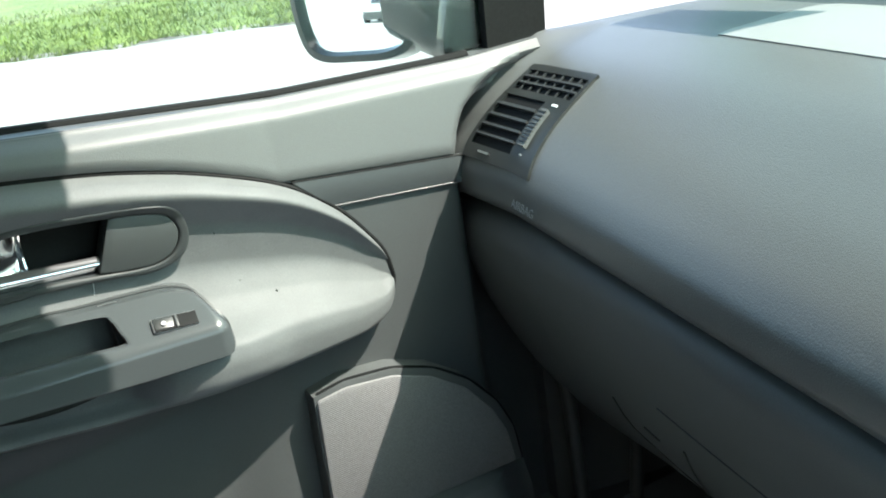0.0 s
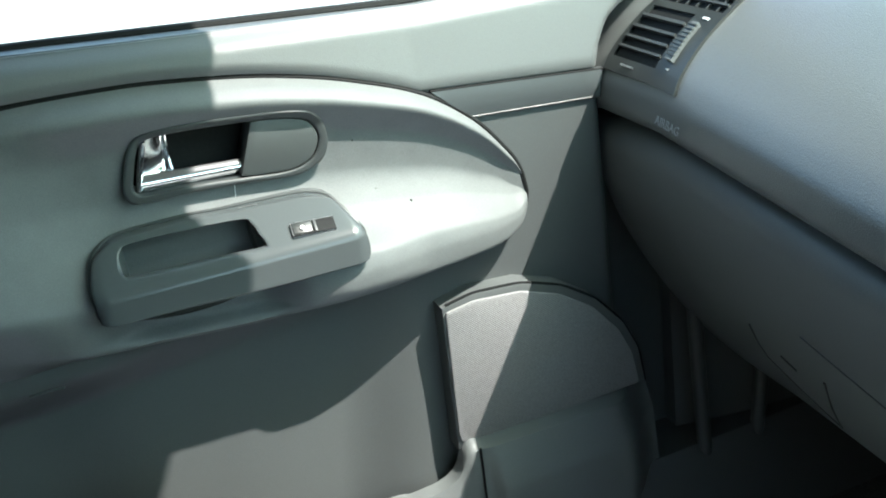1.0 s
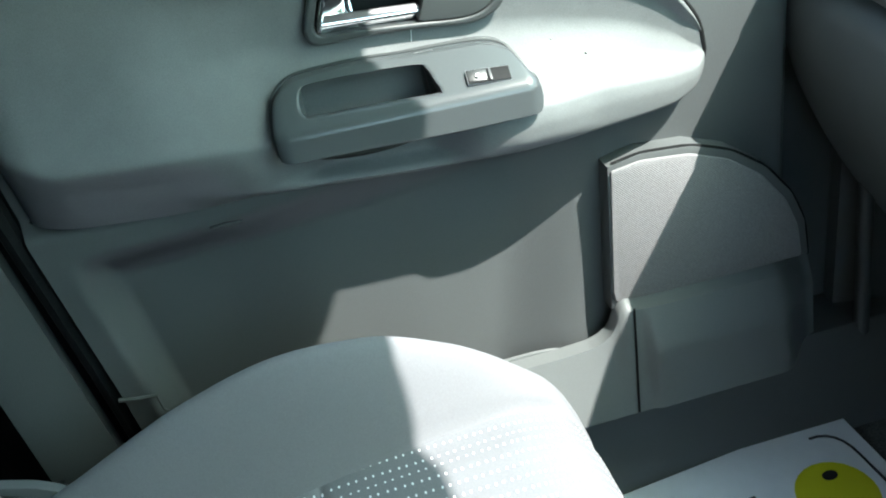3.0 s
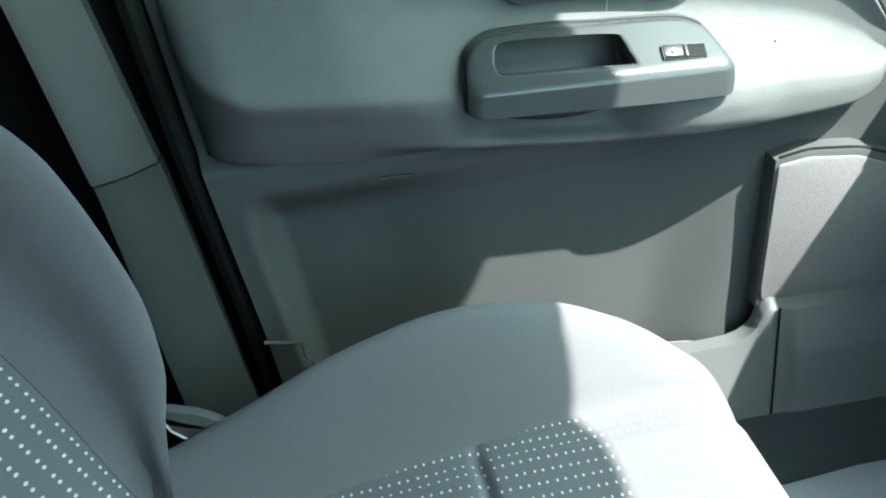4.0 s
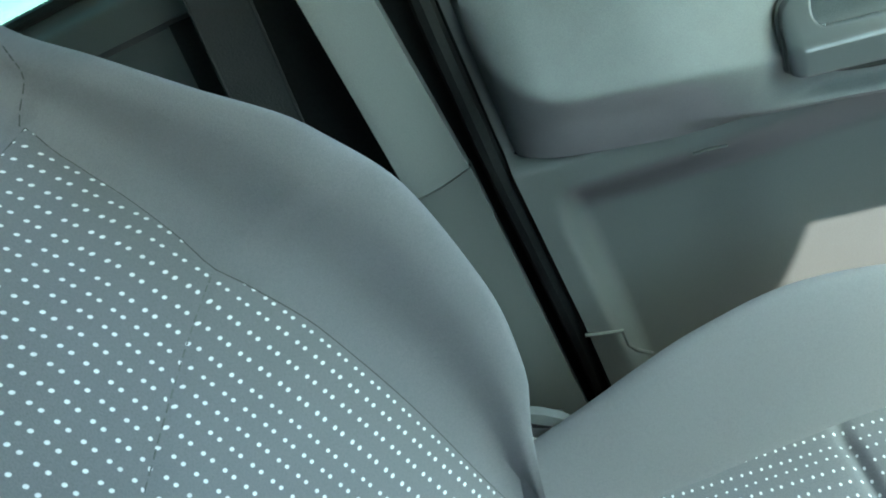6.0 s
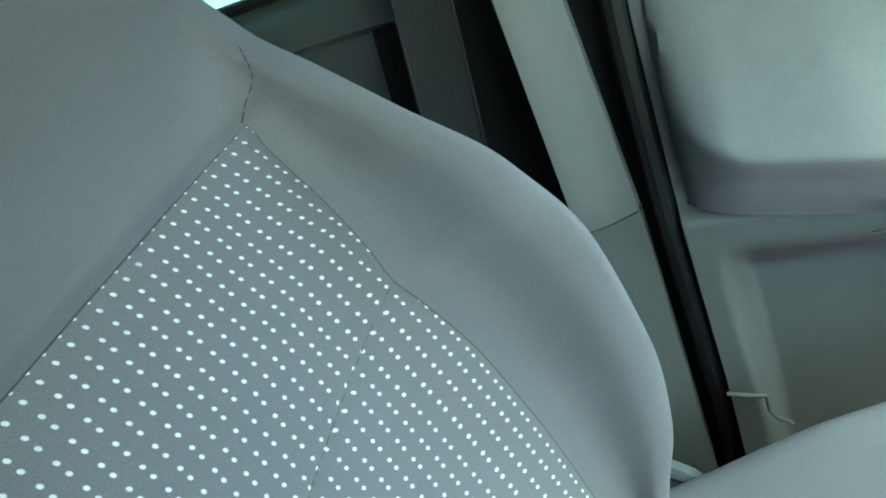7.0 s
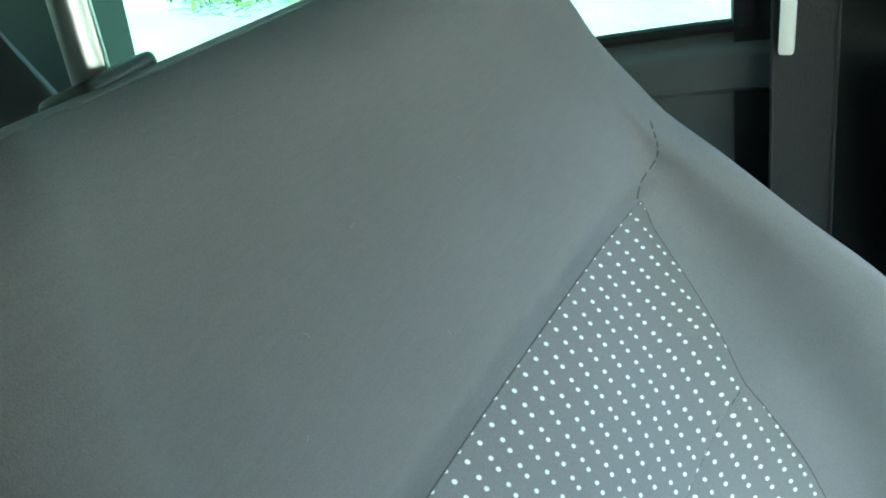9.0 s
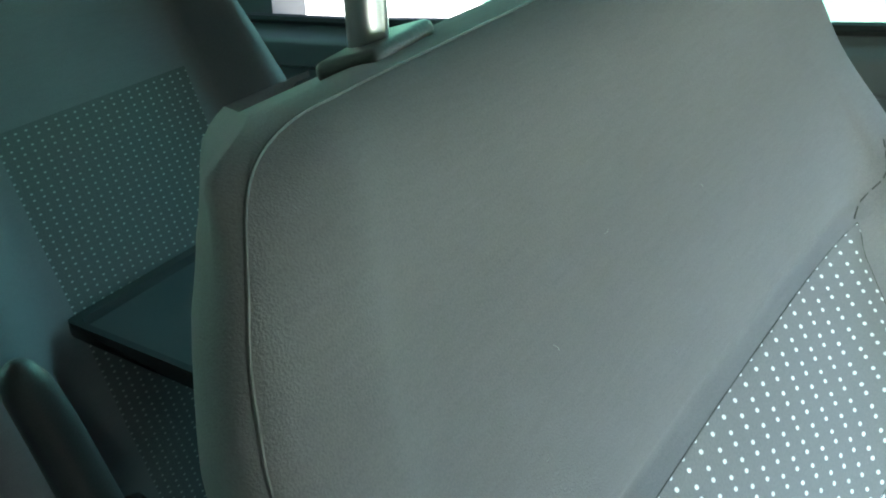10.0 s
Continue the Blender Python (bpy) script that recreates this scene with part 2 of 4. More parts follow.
def prism(outline, a, b, axis="y", bevel=0.0, seg=2, hole=None):
    """A plate with that outline (two coordinates) between a and b on the axis; bevel rounds its rim at a."""
    def place(p, w):
        return {"y": (p[0], w, p[1]), "x": (w, p[0], p[1]), "z": (p[0], p[1], w)}[axis]
    bm = bmesh.new()
    if hole:
        n = len(outline)
        o1, h1 = [bm.verts.new(place(p, a)) for p in outline], [bm.verts.new(place(p, a)) for p in hole]
        o2, h2 = [bm.verts.new(place(p, b)) for p in outline], [bm.verts.new(place(p, b)) for p in hole]
        for i in range(n):
            j = (i + 1) % n
            for q in ((o1[i], o1[j], h1[j], h1[i]), (o2[j], o2[i], h2[i], h2[j]), (o1[j], o1[i], o2[i], o2[j]), (h1[i], h1[j], h2[j], h2[i])):
                bm.faces.new(q)
        rim = [e for e in bm.edges if all(v in o1 for v in e.verts) or all(v in h1 for v in e.verts)]
    else:
        f = bm.faces.new([bm.verts.new(place(p, a)) for p in outline])
        r = bmesh.ops.extrude_face_region(bm, geom=[f])
        d = [0, 0, 0]
        d["xyz".index(axis)] = b - a
        bmesh.ops.translate(bm, verts=[g for g in r["geom"] if isinstance(g, bmesh.types.BMVert)], vec=d)
        k = "xyz".index(axis)
        rim = [e for e in bm.edges if all(abs(v.co[k] - a) < 1e-6 for v in e.verts)]
    if bevel:
        bmesh.ops.bevel(bm, geom=rim, offset=bevel, segments=seg, affect="EDGES", profile=0.5)
    return bm


def tube(points, radius, n=8, flat=1.0):
    bm = bmesh.new()
    pts = [Vector(p) for p in points]
    rings = []
    for i, p in enumerate(pts):
        d = (pts[min(i + 1, len(pts) - 1)] - pts[max(i - 1, 0)]).normalized()
        s = d.orthogonal().normalized() if not rings else (side - d * side.dot(d)).normalized()
        side = s
        t = d.cross(s)
        r = radius[i] if isinstance(radius, (list, tuple)) else radius
        rings.append([bm.verts.new(p + s * (r * math.cos(2 * math.pi * k / n)) + t * (r * flat * math.sin(2 * math.pi * k / n))) for k in range(n)])
    for a, b in zip(rings, rings[1:]):
        for k in range(n):
            bm.faces.new((a[k], a[(k + 1) % n], b[(k + 1) % n], b[k]))
    bm.faces.new(rings[0][::-1]), bm.faces.new(rings[-1])
    return bm


def rounded(points, r=0.2, n=5):
    """Round the corners of a closed outline; r is the share of the shorter side."""
    out = []
    m = len(points)
    for i in range(m):
        p0, p1, p2 = (Vector(points[(i + k - 1) % m]) for k in range(3))
        d = min((p0 - p1).length, (p2 - p1).length) * r
        a, b = p1 + (p0 - p1).normalized() * d, p1 + (p2 - p1).normalized() * d
        for k in range(n + 1):
            t = k / n
            out.append(tuple(a * (1 - t) ** 2 + p1 * 2 * t * (1 - t) + b * t * t))
    return out


def loop(points, n=6):
    """A smooth closed line through the points."""
    k, out = len(points), []
    for i in range(k):
        p = [Vector(points[(i + j) % k]) for j in (-1, 0, 1, 2)]
        for t in span(0, 1, n)[:-1]:
            out.append(tuple(0.5 * (2 * p[1] + (p[2] - p[0]) * t + (2 * p[0] - 5 * p[1] + 4 * p[2] - p[3]) * t * t + (3 * p[1] - p[0] - 3 * p[2] + p[3]) * t ** 3)))
    return out


def ring(outer, inner, centre, depth, n=16, wall_in=0.03, wall_out=0.012, soft=0.002):
    """A sheet in x and z between two outlines, depth(x, z) giving its y, with rounded edges turned back along y."""
    c = Vector(centre)
    rows = []
    for p in outer:
        p = Vector(p)
        d, best = p - c, None
        for a, b in zip(inner, inner[1:] + inner[:1]):
            a, e = Vector(a), Vector(b) - Vector(a)
            det = d.x * -e.y + e.x * d.y
            if abs(det) < 1e-12:
                continue
            g = a - c
            k, m = (g.x * -e.y + e.x * g.y) / det, (d.x * g.y - d.y * g.x) / det
            if k > 0 and -1e-6 <= m <= 1 + 1e-6 and (best is None or k > best):
                best = k
        q = c + d * best
        row = []
        if wall_in:
            row += [(q.x, depth(q.x, q.y) + wall_in, q.y), (q.x, depth(q.x, q.y) + soft, q.y)]
        for t in span(0, 1, n):
            r = q + (p - q) * t
            lim = (p - q).length
            edge = max(0.0, 1 - (1 - t) * lim / soft) if soft else 0
            edge_in = max(0.0, 1 - t * lim / soft) if soft and wall_in else 0
            row.append((r.x, depth(r.x, r.y) + soft * 0.5 * (edge ** 2 + edge_in ** 2), r.y))
        row += [(p.x, depth(p.x, p.y) + soft, p.y), (p.x, depth(p.x, p.y) + wall_out, p.y)]
        rows.append(row)
    bm = bmesh.new()
    vs = [[bm.verts.new(v) for v in row] for row in rows]
    for i in range(len(vs)):
        a, b = vs[i], vs[(i + 1) % len(vs)]
        for j in range(len(a) - 1):
            bm.faces.new((a[j], a[j + 1], b[j + 1], b[j]))
    bmesh.ops.recalc_face_normals(bm, faces=bm.faces)
    return bm


def merge(*bms):
    out = bmesh.new()
    for b in bms:
        me = bpy.data.meshes.new("tmp")
        b.to_mesh(me)
        b.free()
        out.from_mesh(me)
        bpy.data.meshes.remove(me)
    return out


# ---------------------------------------------------------------- outside: ground, road, grass
ground = tagged(part("ground", prism([(-400, -400), (400, -400), (400, 400), (-400, 400)], -0.62, -0.5, "z"), ASPHALT, smooth=False), "pale sunlit concrete road beside the car", "road", kind="structure")
def lawn_edge(x):
    return 12.8 - 0.53 * x + 0.22 * math.sin(x * 0.9) + 0.12 * math.sin(x * 2.7) + 0.1 * noise.noise((x * 3, 0, 5))


def lawn_pt(u, v):
    return (u, lawn_edge(u) + v, -0.49 + 0.05 * noise.noise((u * 1.5, v * 1.5, 0)) + 0.06 * sm(v, 0, 0.5))


tagged(part("lawn", surface(lawn_pt, span(-14, 16, 160), [0, 0.15, 0.35, 0.6, 0.9, 1.3, 1.8, 2.5, 3.5, 5, 8, 14, 30, 80]), GRASS), "green mown grass verge with dry patches", "grass", kind="stuff")
BLADE = material("grass_blades", (0.14, 0.19, 0.055), 0.8, spread=0.4, grain=3, bump=0.0, stain=0.3, scale=2.0)
rng = random.Random(4)
gb = bmesh.new()
for k in range(15000):
    x = rng.uniform(-3.5, 6.5)
    v = rng.random() ** 1.6 * 6 - 0.15
    p = Vector(lawn_pt(x, max(v, 0)))
    p.y += min(v, 0)
    h, a, w = rng.uniform(0.03, 0.10), rng.uniform(0, 6.28), rng.uniform(0.008, 0.018)
    d = Vector((math.cos(a), math.sin(a), 0))
    tip = p + Vector((rng.uniform(-0.06, 0.06), rng.uniform(-0.06, 0.06), h))
    gb.faces.new((gb.verts.new(p - d * w), gb.verts.new(p + d * w), gb.verts.new(tip)))
tagged(part("grass_tufts", gb, BLADE, smooth=False), "uneven grass blades along the verge", "grass", kind="stuff")
# soil colour that also carries the shadow along the grass edge
DRY = material("dry_soil_shaded", (0.19, 0.18, 0.165), 0.95, spread=0.3, grain=20, bump=0.8, stain=0.3, scale=2.0)
tagged(part("verge_edge", surface(lambda u, v: (u, lawn_edge(u) - 0.35 * (1 - v) * (0.6 + 0.8 * noise.noise((u * 1.3, 2, 0)) ** 2) + 0.1, -0.497 + 0.02 * v + 0.01 * noise.noise((u * 4, v * 3, 0))), span(-14, 16, 160), span(0, 1, 5)), DRY), "dry soil strip between the grass and the road, darkened for its shadow", "soil", kind="stuff")

# unseen screen of foliage, added to dim the sky through the windscreen
TREES = material("tree_screen", (0.035, 0.06, 0.02), 0.9, spread=0.5, grain=2, bump=0.6, stain=0.5, scale=0.4)
tagged(part("backdrop", surface(lambda u, v: (26 + 4 * math.cos(u * 2.2) + 1.5 * noise.noise((u * 9, v * 4, 1)), -26 + 60 * u, -0.5 + (13 + 3 * noise.noise((u * 14, 0, 3)) + 1.2 * noise.noise((u * 60, 0, 8))) * v), span(0, 1, 120), span(0, 1, 24), thick=(2.0, 0, 0)), TREES), "dark unseen tree screen ahead of the car, added to cut sky light", "trees", kind="structure")
CARPAINT = material("silver_car_paint", (0.55, 0.56, 0.57), 0.25, 0.3, spread=0.04, coat=0.6)
car = thing("parked_car", "silver car with dark front parked far along the road", "car")
car.location = (-47.0, 11.8, -0.5)


def hull(sections, bevel=0.06):
    """A body lofted along x through rounded sections: x, half width, bottom, top."""
    bm, rows = bmesh.new(), []
    for x, hw, lo, hi in sections:
        rows.append([bm.verts.new((x, y * hw, lo + (hi - lo) * t)) for y, t in ((-0.9, 0), (-1, 0.25), (-1, 0.7), (-0.85, 1), (0.85, 1), (1, 0.7), (1, 0.25), (0.9, 0))])
    for a, b in zip(rows, rows[1:]):
        for k in range(8):
            bm.faces.new((a[k], a[(k + 1) % 8], b[(k + 1) % 8], b[k]))
    bm.faces.new(rows[0]), bm.faces.new(rows[-1][::-1])
    return bm


part("body", hull([(-2.1, 0.75, 0.35, 0.85), (-1.8, 0.85, 0.2, 0.95), (0.6, 0.88, 0.2, 0.95), (1.6, 0.86, 0.45, 0.85), (2.0, 0.78, 0.5, 0.75)]), CARPAINT, car)
part("cabin", hull([(-1.6, 0.6, 0.9, 1.0), (-1.0, 0.68, 0.9, 1.42), (0.0, 0.7, 0.9, 1.45), (0.9, 0.66, 0.9, 0.98)]), PAINT, car, "dark glazed cabin")
part("bumper", hull([(1.55, 0.87, 0.15, 0.5), (1.95, 0.82, 0.15, 0.52), (2.12, 0.7, 0.18, 0.5)]), DARK, car, "dark front bumper")
for wx in (-1.3, 1.3):
    for wy in (-0.78, 0.78):
        part("wheel", tube([(wx, wy - 0.1, 0.32), (wx, wy + 0.1, 0.32)], 0.32, 20), RUBBER, car)
LEAF = material("shrub_leaves", (0.09, 0.16, 0.03), 0.7, spread=0.4, grain=12, stain=0.3, scale=5)
rs = random.Random(7)
shrub = thing("shrub", "low green leafy shrub beside the road", "shrub")
shrub.location = (-5.2, 6.2, -0.5)
sb = bmesh.new()
for k in range(900):
    d = Vector((rs.gauss(0, 1), rs.gauss(0, 1), abs(rs.gauss(0, 1)))).normalized() * rs.uniform(0.55, 1.0)
    c = Vector((d.x * 0.75, d.y * 0.75, 0.08 + d.z * 0.45 * (1 + 0.3 * noise.noise(d * 3))))
    e, f = Vector((rs.gauss(0, 1), rs.gauss(0, 1), rs.gauss(0, 1))).normalized(), Vector((rs.gauss(0, 1), rs.gauss(0, 1), rs.gauss(0, 1))).normalized()
    sb.faces.new([sb.verts.new(c + v) for v in (e * 0.05, f * 0.022, -e * 0.05, -f * 0.022)])
part("crown", sb, LEAF, shrub, smooth=False)
for k in range(7):
    a = k * 0.9
    part("limb", tube([(0.02 * math.cos(a), 0.02 * math.sin(a), 0), (0.2 * math.cos(a), 0.2 * math.sin(a), 0.2), (0.42 * math.cos(a), 0.42 * math.sin(a), 0.34)], [0.014, 0.01, 0.005], 6), DRY, shrub)

# ---------------------------------------------------------------- body shell

def wall(name, bm, mat, label, cat="wall"):
    return tagged(part(name, bm, mat, smooth=False), label, cat, kind="structure")


# floor, roof, firewall, rear and the off side close the cabin
tagged(part("floor", prism([(-2.6, -0.8), (1.0, -0.8), (1.0, 0.78), (-2.6, 0.78)], -0.02, 0.055, "z"), CARPET, smooth=False), "dark grey carpeted car floor", "floor", kind="structure")


def header(y):
    """The front edge of the roof, standing forward in the middle."""
    return curve_y(abs(y), [0, 0.05, 0.09, 0.12, 0.145, 0.2, 0.288, 0.374, 0.475, 0.6, 0.72], [0.447, 0.443, 0.427, 0.405, 0.386, 0.375, 0.378, 0.315, 0.286, 0.225, 0.135])


roof = surface(lambda u, v: (v * header(u) + (1 - v) * -2.6, u, 1.24 + 0.05 * math.cos(u * 1.6) - 0.05 - 0.06 * (1 - min(1, (1 - abs(u) / 0.72) * 8)) * (abs(u) > 0.63)), span(-0.72, 0.72, 96), span(0, 1, 12), thick=(0, 0, 0.04))
tagged(part("ceiling", roof, LINER), "pale grey cloth roof lining", "ceiling", kind="structure")
wall("wall_console", prism([(0.22, 0.055), (0.80, 0.055), (0.80, 0.45), (0.45, 0.38), (0.22, 0.25)], -0.14, 0.02, "y", 0.02), DARK, "dark centre console side", "console")
kick = tagged(part("kick_panel", surface(lambda u, v: (0.47 + 0.35 * u, 0.735 - 0.03 * math.sin(u * 3.14) * (1 - 0.5 * v), 0.06 + 0.62 * v), span(0, 1, 14), span(0, 1, 10), thick=0.02), LOWTRIM), "dark trim panel in the footwell side", "trim", kind="structure")
for xs in ((0.475, 0.48, 0.482), (0.60, 0.575, 0.55)):
    tagged(part("trim_rib", tube([(xs[0], 0.70, 0.46), (xs[1], 0.698, 0.28), (xs[2], 0.69, 0.10), (xs[2] - 0.01, 0.67, 0.05)], 0.009, 10), DEEPTRIM), "rounded dark footwell trim rib", "trim", kind="structure")
# windscreen, pillars and the other walls of the cabin
shield = surface(lambda u, v: (header(u) * (1 - v) + (0.90 - 0.16 * u * u) * v, u * (1 - 0.04 * (1 - v)), 1.2 * (1 - v) + 0.72 * v), span(-0.7, 0.7, 64), span(0, 1, 6), thick=(0.003, 0, 0.005))
ws = tagged(part("window_1", shield, SHIELD), "clear raked windscreen", "window", kind="structure")
ws.visible_shadow = False


def pillar(name, side):
    pts = [(header(0.7) - 0.02, side * 0.69, 1.21), (0.42, side * 0.735, 1.06), (0.62, side * 0.76, 0.92), (0.86, side * 0.79, 0.74), (0.95, side * 0.8, 0.6)]
    if side > 0:
        pts = [(header(0.7) - 0.02, 0.69, 1.21), (0.36, 0.735, 1.06), (0.455, 0.765, 0.93), (0.485, 0.79, 0.82), (0.49, 0.80, 0.75)]
    return tagged(part(name, tube(pts, [0.04, 0.032, 0.03, 0.032, 0.04], 10), DARK), "black windscreen pillar trim", "pillar", kind="structure")


pillar("pillar_1", 1)
pillar("pillar_2", -1)
# off side: sill wall, glass above, header rail
wall("wall_south", prism([(-2.6, 0.0), (1.0, 0.0), (1.0, 0.72), (-2.6, 0.76)], -0.82, -0.76, "y"), PLASTIC, "grey far side trim of the cabin")
g = wall("window_2", prism([(-0.05, 0.745), (0.78, 0.73), (0.22, 1.2), (-0.05, 1.2)], -0.79, -0.785, "y"), CLEAR, "clear driver door glass", "window")
g.visible_shadow = False
# unseen blank wall where side glass would be, added to reduce the light
wall("wall_south_top", prism([(-1.5, 0.74), (-0.05, 0.74), (-0.05, 1.2), (-1.5, 1.2)], -0.82, -0.76, "y"), PLASTIC, "plain grey wall added to shut out driver side light")
# no real part of the car: an added blocker that darkens the inboard side
wall("wall_light_block", prism([(-1.5, 0.06), (-0.02, 0.06), (-0.02, 0.74), (-0.22, 0.80), (-0.24, 1.10), (-1.5, 1.16)], -0.36, -0.30, "y", 0.01), DARK, "dark partition added behind the view to block driver side light", "wall")
wall("wall_rear_south", prism([(-2.6, 0.74), (-1.5, 0.74), (-1.5, 1.2), (-2.6, 1.2)], -0.82, -0.76, "y"), DIM_TRIM, "grey rear quarter trim, darkened in colour for shade")
wall("wall_rear_north", prism([(-2.6, 0.6), (-1.36, 0.6), (-1.36, 1.2), (-2.6, 1.2)], 0.76, 0.82, "y"), DIM_TRIM, "grey rear quarter trim, darkened in colour for shade")
wall("wall_east", prism([(-0.8, 0.0), (0.8, 0.0), (0.8, 0.725), (-0.8, 0.725)], 0.80, 0.92, "x"), DARK, "dark bulkhead under the windscreen")
wall("wall_west", prism([(-0.8, 0.0), (0.8, 0.0), (0.8, 0.8), (-0.8, 0.8)], -2.64, -2.6, "x"), DIM_TRIM, "grey tailgate trim, darkened in colour for shade")
g = wall("window_3", prism([(-0.72, 0.8), (0.72, 0.8), (0.66, 1.2), (-0.66, 1.2)], -2.6, -2.595, "x"), TINTED, "green tinted rear window", "window")
g.visible_shadow = False
# near side: rails above the doors, outer skin below
wall("trim_1", prism([(-2.6, 1.15), (0.2, 1.15), (0.2, 1.25), (-2.6, 1.25)], 0.66, 0.74, "y"), LINER, "pale roof rail lining above the doors", "trim")
wall("trim_2", prism([(-2.6, 1.15), (0.2, 1.15), (0.2, 1.25), (-2.6, 1.25)], -0.74, -0.66, "y"), LINER, "pale roof rail lining on the driver side", "trim")
wall("wall_north", prism([(-2.6, 0.0), (1.0, 0.0), (1.0, 0.70), (-2.6, 0.62)], 0.765, 0.80, "y"), RUBBER, "black inner skin behind the door trim")
sill = surface(lambda u, v: (u, 0.635 + 0.14 * v, 0.05 + 0.118 * sm(v, 0.0, 0.45)), span(-0.9, 0.75, 40), span(0, 1, 12), thick=(0, 0, -0.02))
tagged(part("door_sill", sill, LOWTRIM), "dark plastic tread over the door sill", "sill", kind="structure")
g = wall("window_4", prism([(-0.42, 0.77), (0.50, 0.735), (0.50, 1.0), (0.18, 1.2), (-0.46, 1.2)], 0.742, 0.746, "y"), CLEAR, "clear front door glass", "window")
g.visible_shadow = False
g = wall("window_5", prism([(-1.36, 0.70), (-0.60, 0.77), (-0.62, 1.2), (-1.36, 1.2)], 0.742, 0.746, "y"), TINTED, "green tinted rear door glass", "window")
g.visible_shadow = False

# ---------------------------------------------------------------- front door with its trim
door = thing("car_door", "closed front door with grey plastic trim and flocked insert", "car door")
REAR = lambda z: lerp(z, [0.1, 0.35, 0.54, 0.69, 0.82], [-0.30, -0.332, -0.362, -0.38, -0.39])
BELT = lambda x: lerp(x, [-0.4, -0.14, 0.205, 0.41, 0.5], [0.791, 0.779, 0.747, 0.741, 0.744])


TOPX = [-0.37, -0.155, -0.068, 0.023, 0.089, 0.143, 0.189, 0.235, 0.265, 0.280, 0.284]
TOPZ = [0.745, 0.742, 0.738, 0.726, 0.711, 0.693, 0.673, 0.639, 0.602, 0.575, 0.551]


def door_skin(x, z):
    y = 0.692
    foot = max(curve_y(x, TOPX, TOPZ) if x < 0.283 else 0.0, 0.672 - 0.106 * (x - 0.2))
    y -= (0.007 - 0.004 * sm(x, 0.0, 0.2)) * sm(z, foot - 0.004, foot + 0.014)
    y += 0.20 * max(0.0, z - foot - 0.006)
    low = sm(z, 0.545, 0.525)
    y -= 0.020 * low * sm(x, 0.22, -0.05)
    ahead = lerp(z, [0.26, 0.45], [0.135, 0.172])
    y += (0.026 + 0.012 * sm(x, -0.12, -0.22)) * sm(z, 0.505 + 0.03 * sm(x, -0.3, 0.1), 0.455 + 0.02 * sm(x, -0.3, 0.1)) * sm(x, REAR(z) + 0.022, REAR(z) + 0.050) * sm(x, ahead, ahead - 0.095)
    fwd = lerp(z, [0.66, 0.675, 0.698, 0.714, 0.73], [0.0, 0.005, 0.018, 0.035, 0.065])
    return y + 0.066 * (1 - 0.6 * sm(z, 0.685, 0.71)) * sm(x, 0.366 + fwd, 0.410 + fwd) * sm(z, BELT(x) - 0.004, BELT(x) - 0.028) + 0.012 * sm(z, BELT(x) - 0.022, BELT(x)) ** 2


def panel_pt(u, v):
    z = 0.15 + (BELT(0) - 0.15) * v
    x = REAR(z) + (0.50 - REAR(z)) * u
    z = 0.15 + (BELT(x) - 0.15) * v
    return (x, door_skin(x, z), z)


part("belt_seal", tube([(x, 0.730, BELT(x) + 0.001) for x in span(-0.39, 0.42, 20)], 0.0045, 8), RUBBER, door, "black rubber window seal")

BOTX = [-0.362, -0.239, -0.096, 0.022, 0.133, 0.231, 0.265, 0.280, 0.284]
BOTZ = [0.541, 0.527, 0.513, 0.503, 0.503, 0.506, 0.517, 0.535, 0.549]
PS = [0, 0.03, 0.08, 0.14, 0.24, 0.40, 0.55, 0.66, 0.72, 0.80, 0.90, 1.0]
PF = [0.0, 0.016, 0.026, 0.02, 0.010, 0.008, 0.022, 0.046, 0.057, 0.061, 0.059, 0.008]
PSR = [0, 0.10, 0.30, 0.50, 0.62, 0.668, 0.69, 0.712, 0.80, 0.90, 1.0]
PR = [0.0, 0.010, 0.027, 0.046, 0.060, 0.0665, 0.068, 0.066, 0.053, 0.041, 0.028]


def bulge_y(x, s):
    k = sm(x, -0.24, -0.10)
    c = lerp(x, [-0.37, -0.362, -0.353, -0.337, -0.303, -0.14], [0.42, 0.46, 0.55, 0.63, 0.685, 0.70])
    r = s * 0.69 / c if s < c else 0.69 + (s - c) * 0.31 / (1 - c)
    p = (1 - k) * curve_y(r, PSR, PR) + k * curve_y(s, PS, PF)
    nose = max(0.0, (x - 0.02) / 0.264)
    p *= math.sqrt(max(0.0, 1 - nose ** 2.1)) if nose < 1 else 0
    p *= 1 - 0.55 * sm(s, 0.70, 0.80) * sm(s, 0.965, 0.88) * sm(x, -0.16, -0.08) * sm(x, 0.05, 0.0)
    p += 0.010 * sm(x, 0.035, 0.085) * sm(x, 0.17, 0.11) * sm(s, 0.62, 0.72) * sm(s, 0.97, 0.85)
    zt, zb = curve_y(x, TOPX, TOPZ), curve_y(x, BOTX, BOTZ)
    rear = (x - REAR(zt + (zb - zt) * s) - 0.012) / 0.055
    p *= math.sqrt(1 - (1 - min(1, max(0, rear))) ** 2.2)
    p = max(p, 0.0035)
    return 0.692 - p


def bulge_at(x, z):
    zt, zb = curve_y(x, TOPX, TOPZ), curve_y(x, BOTX, BOTZ)
    return bulge_y(x, (zt - z) / (zt - zb))


def bulge_pt(u, s):
    x = -0.368 + 0.652 * (1 - (1 - u) ** 1.6) if u < 1 else 0.284
    zt, zb = curve_y(x, TOPX, TOPZ), curve_y(x, BOTX, BOTZ)
    z = zt + (zb - zt) * s
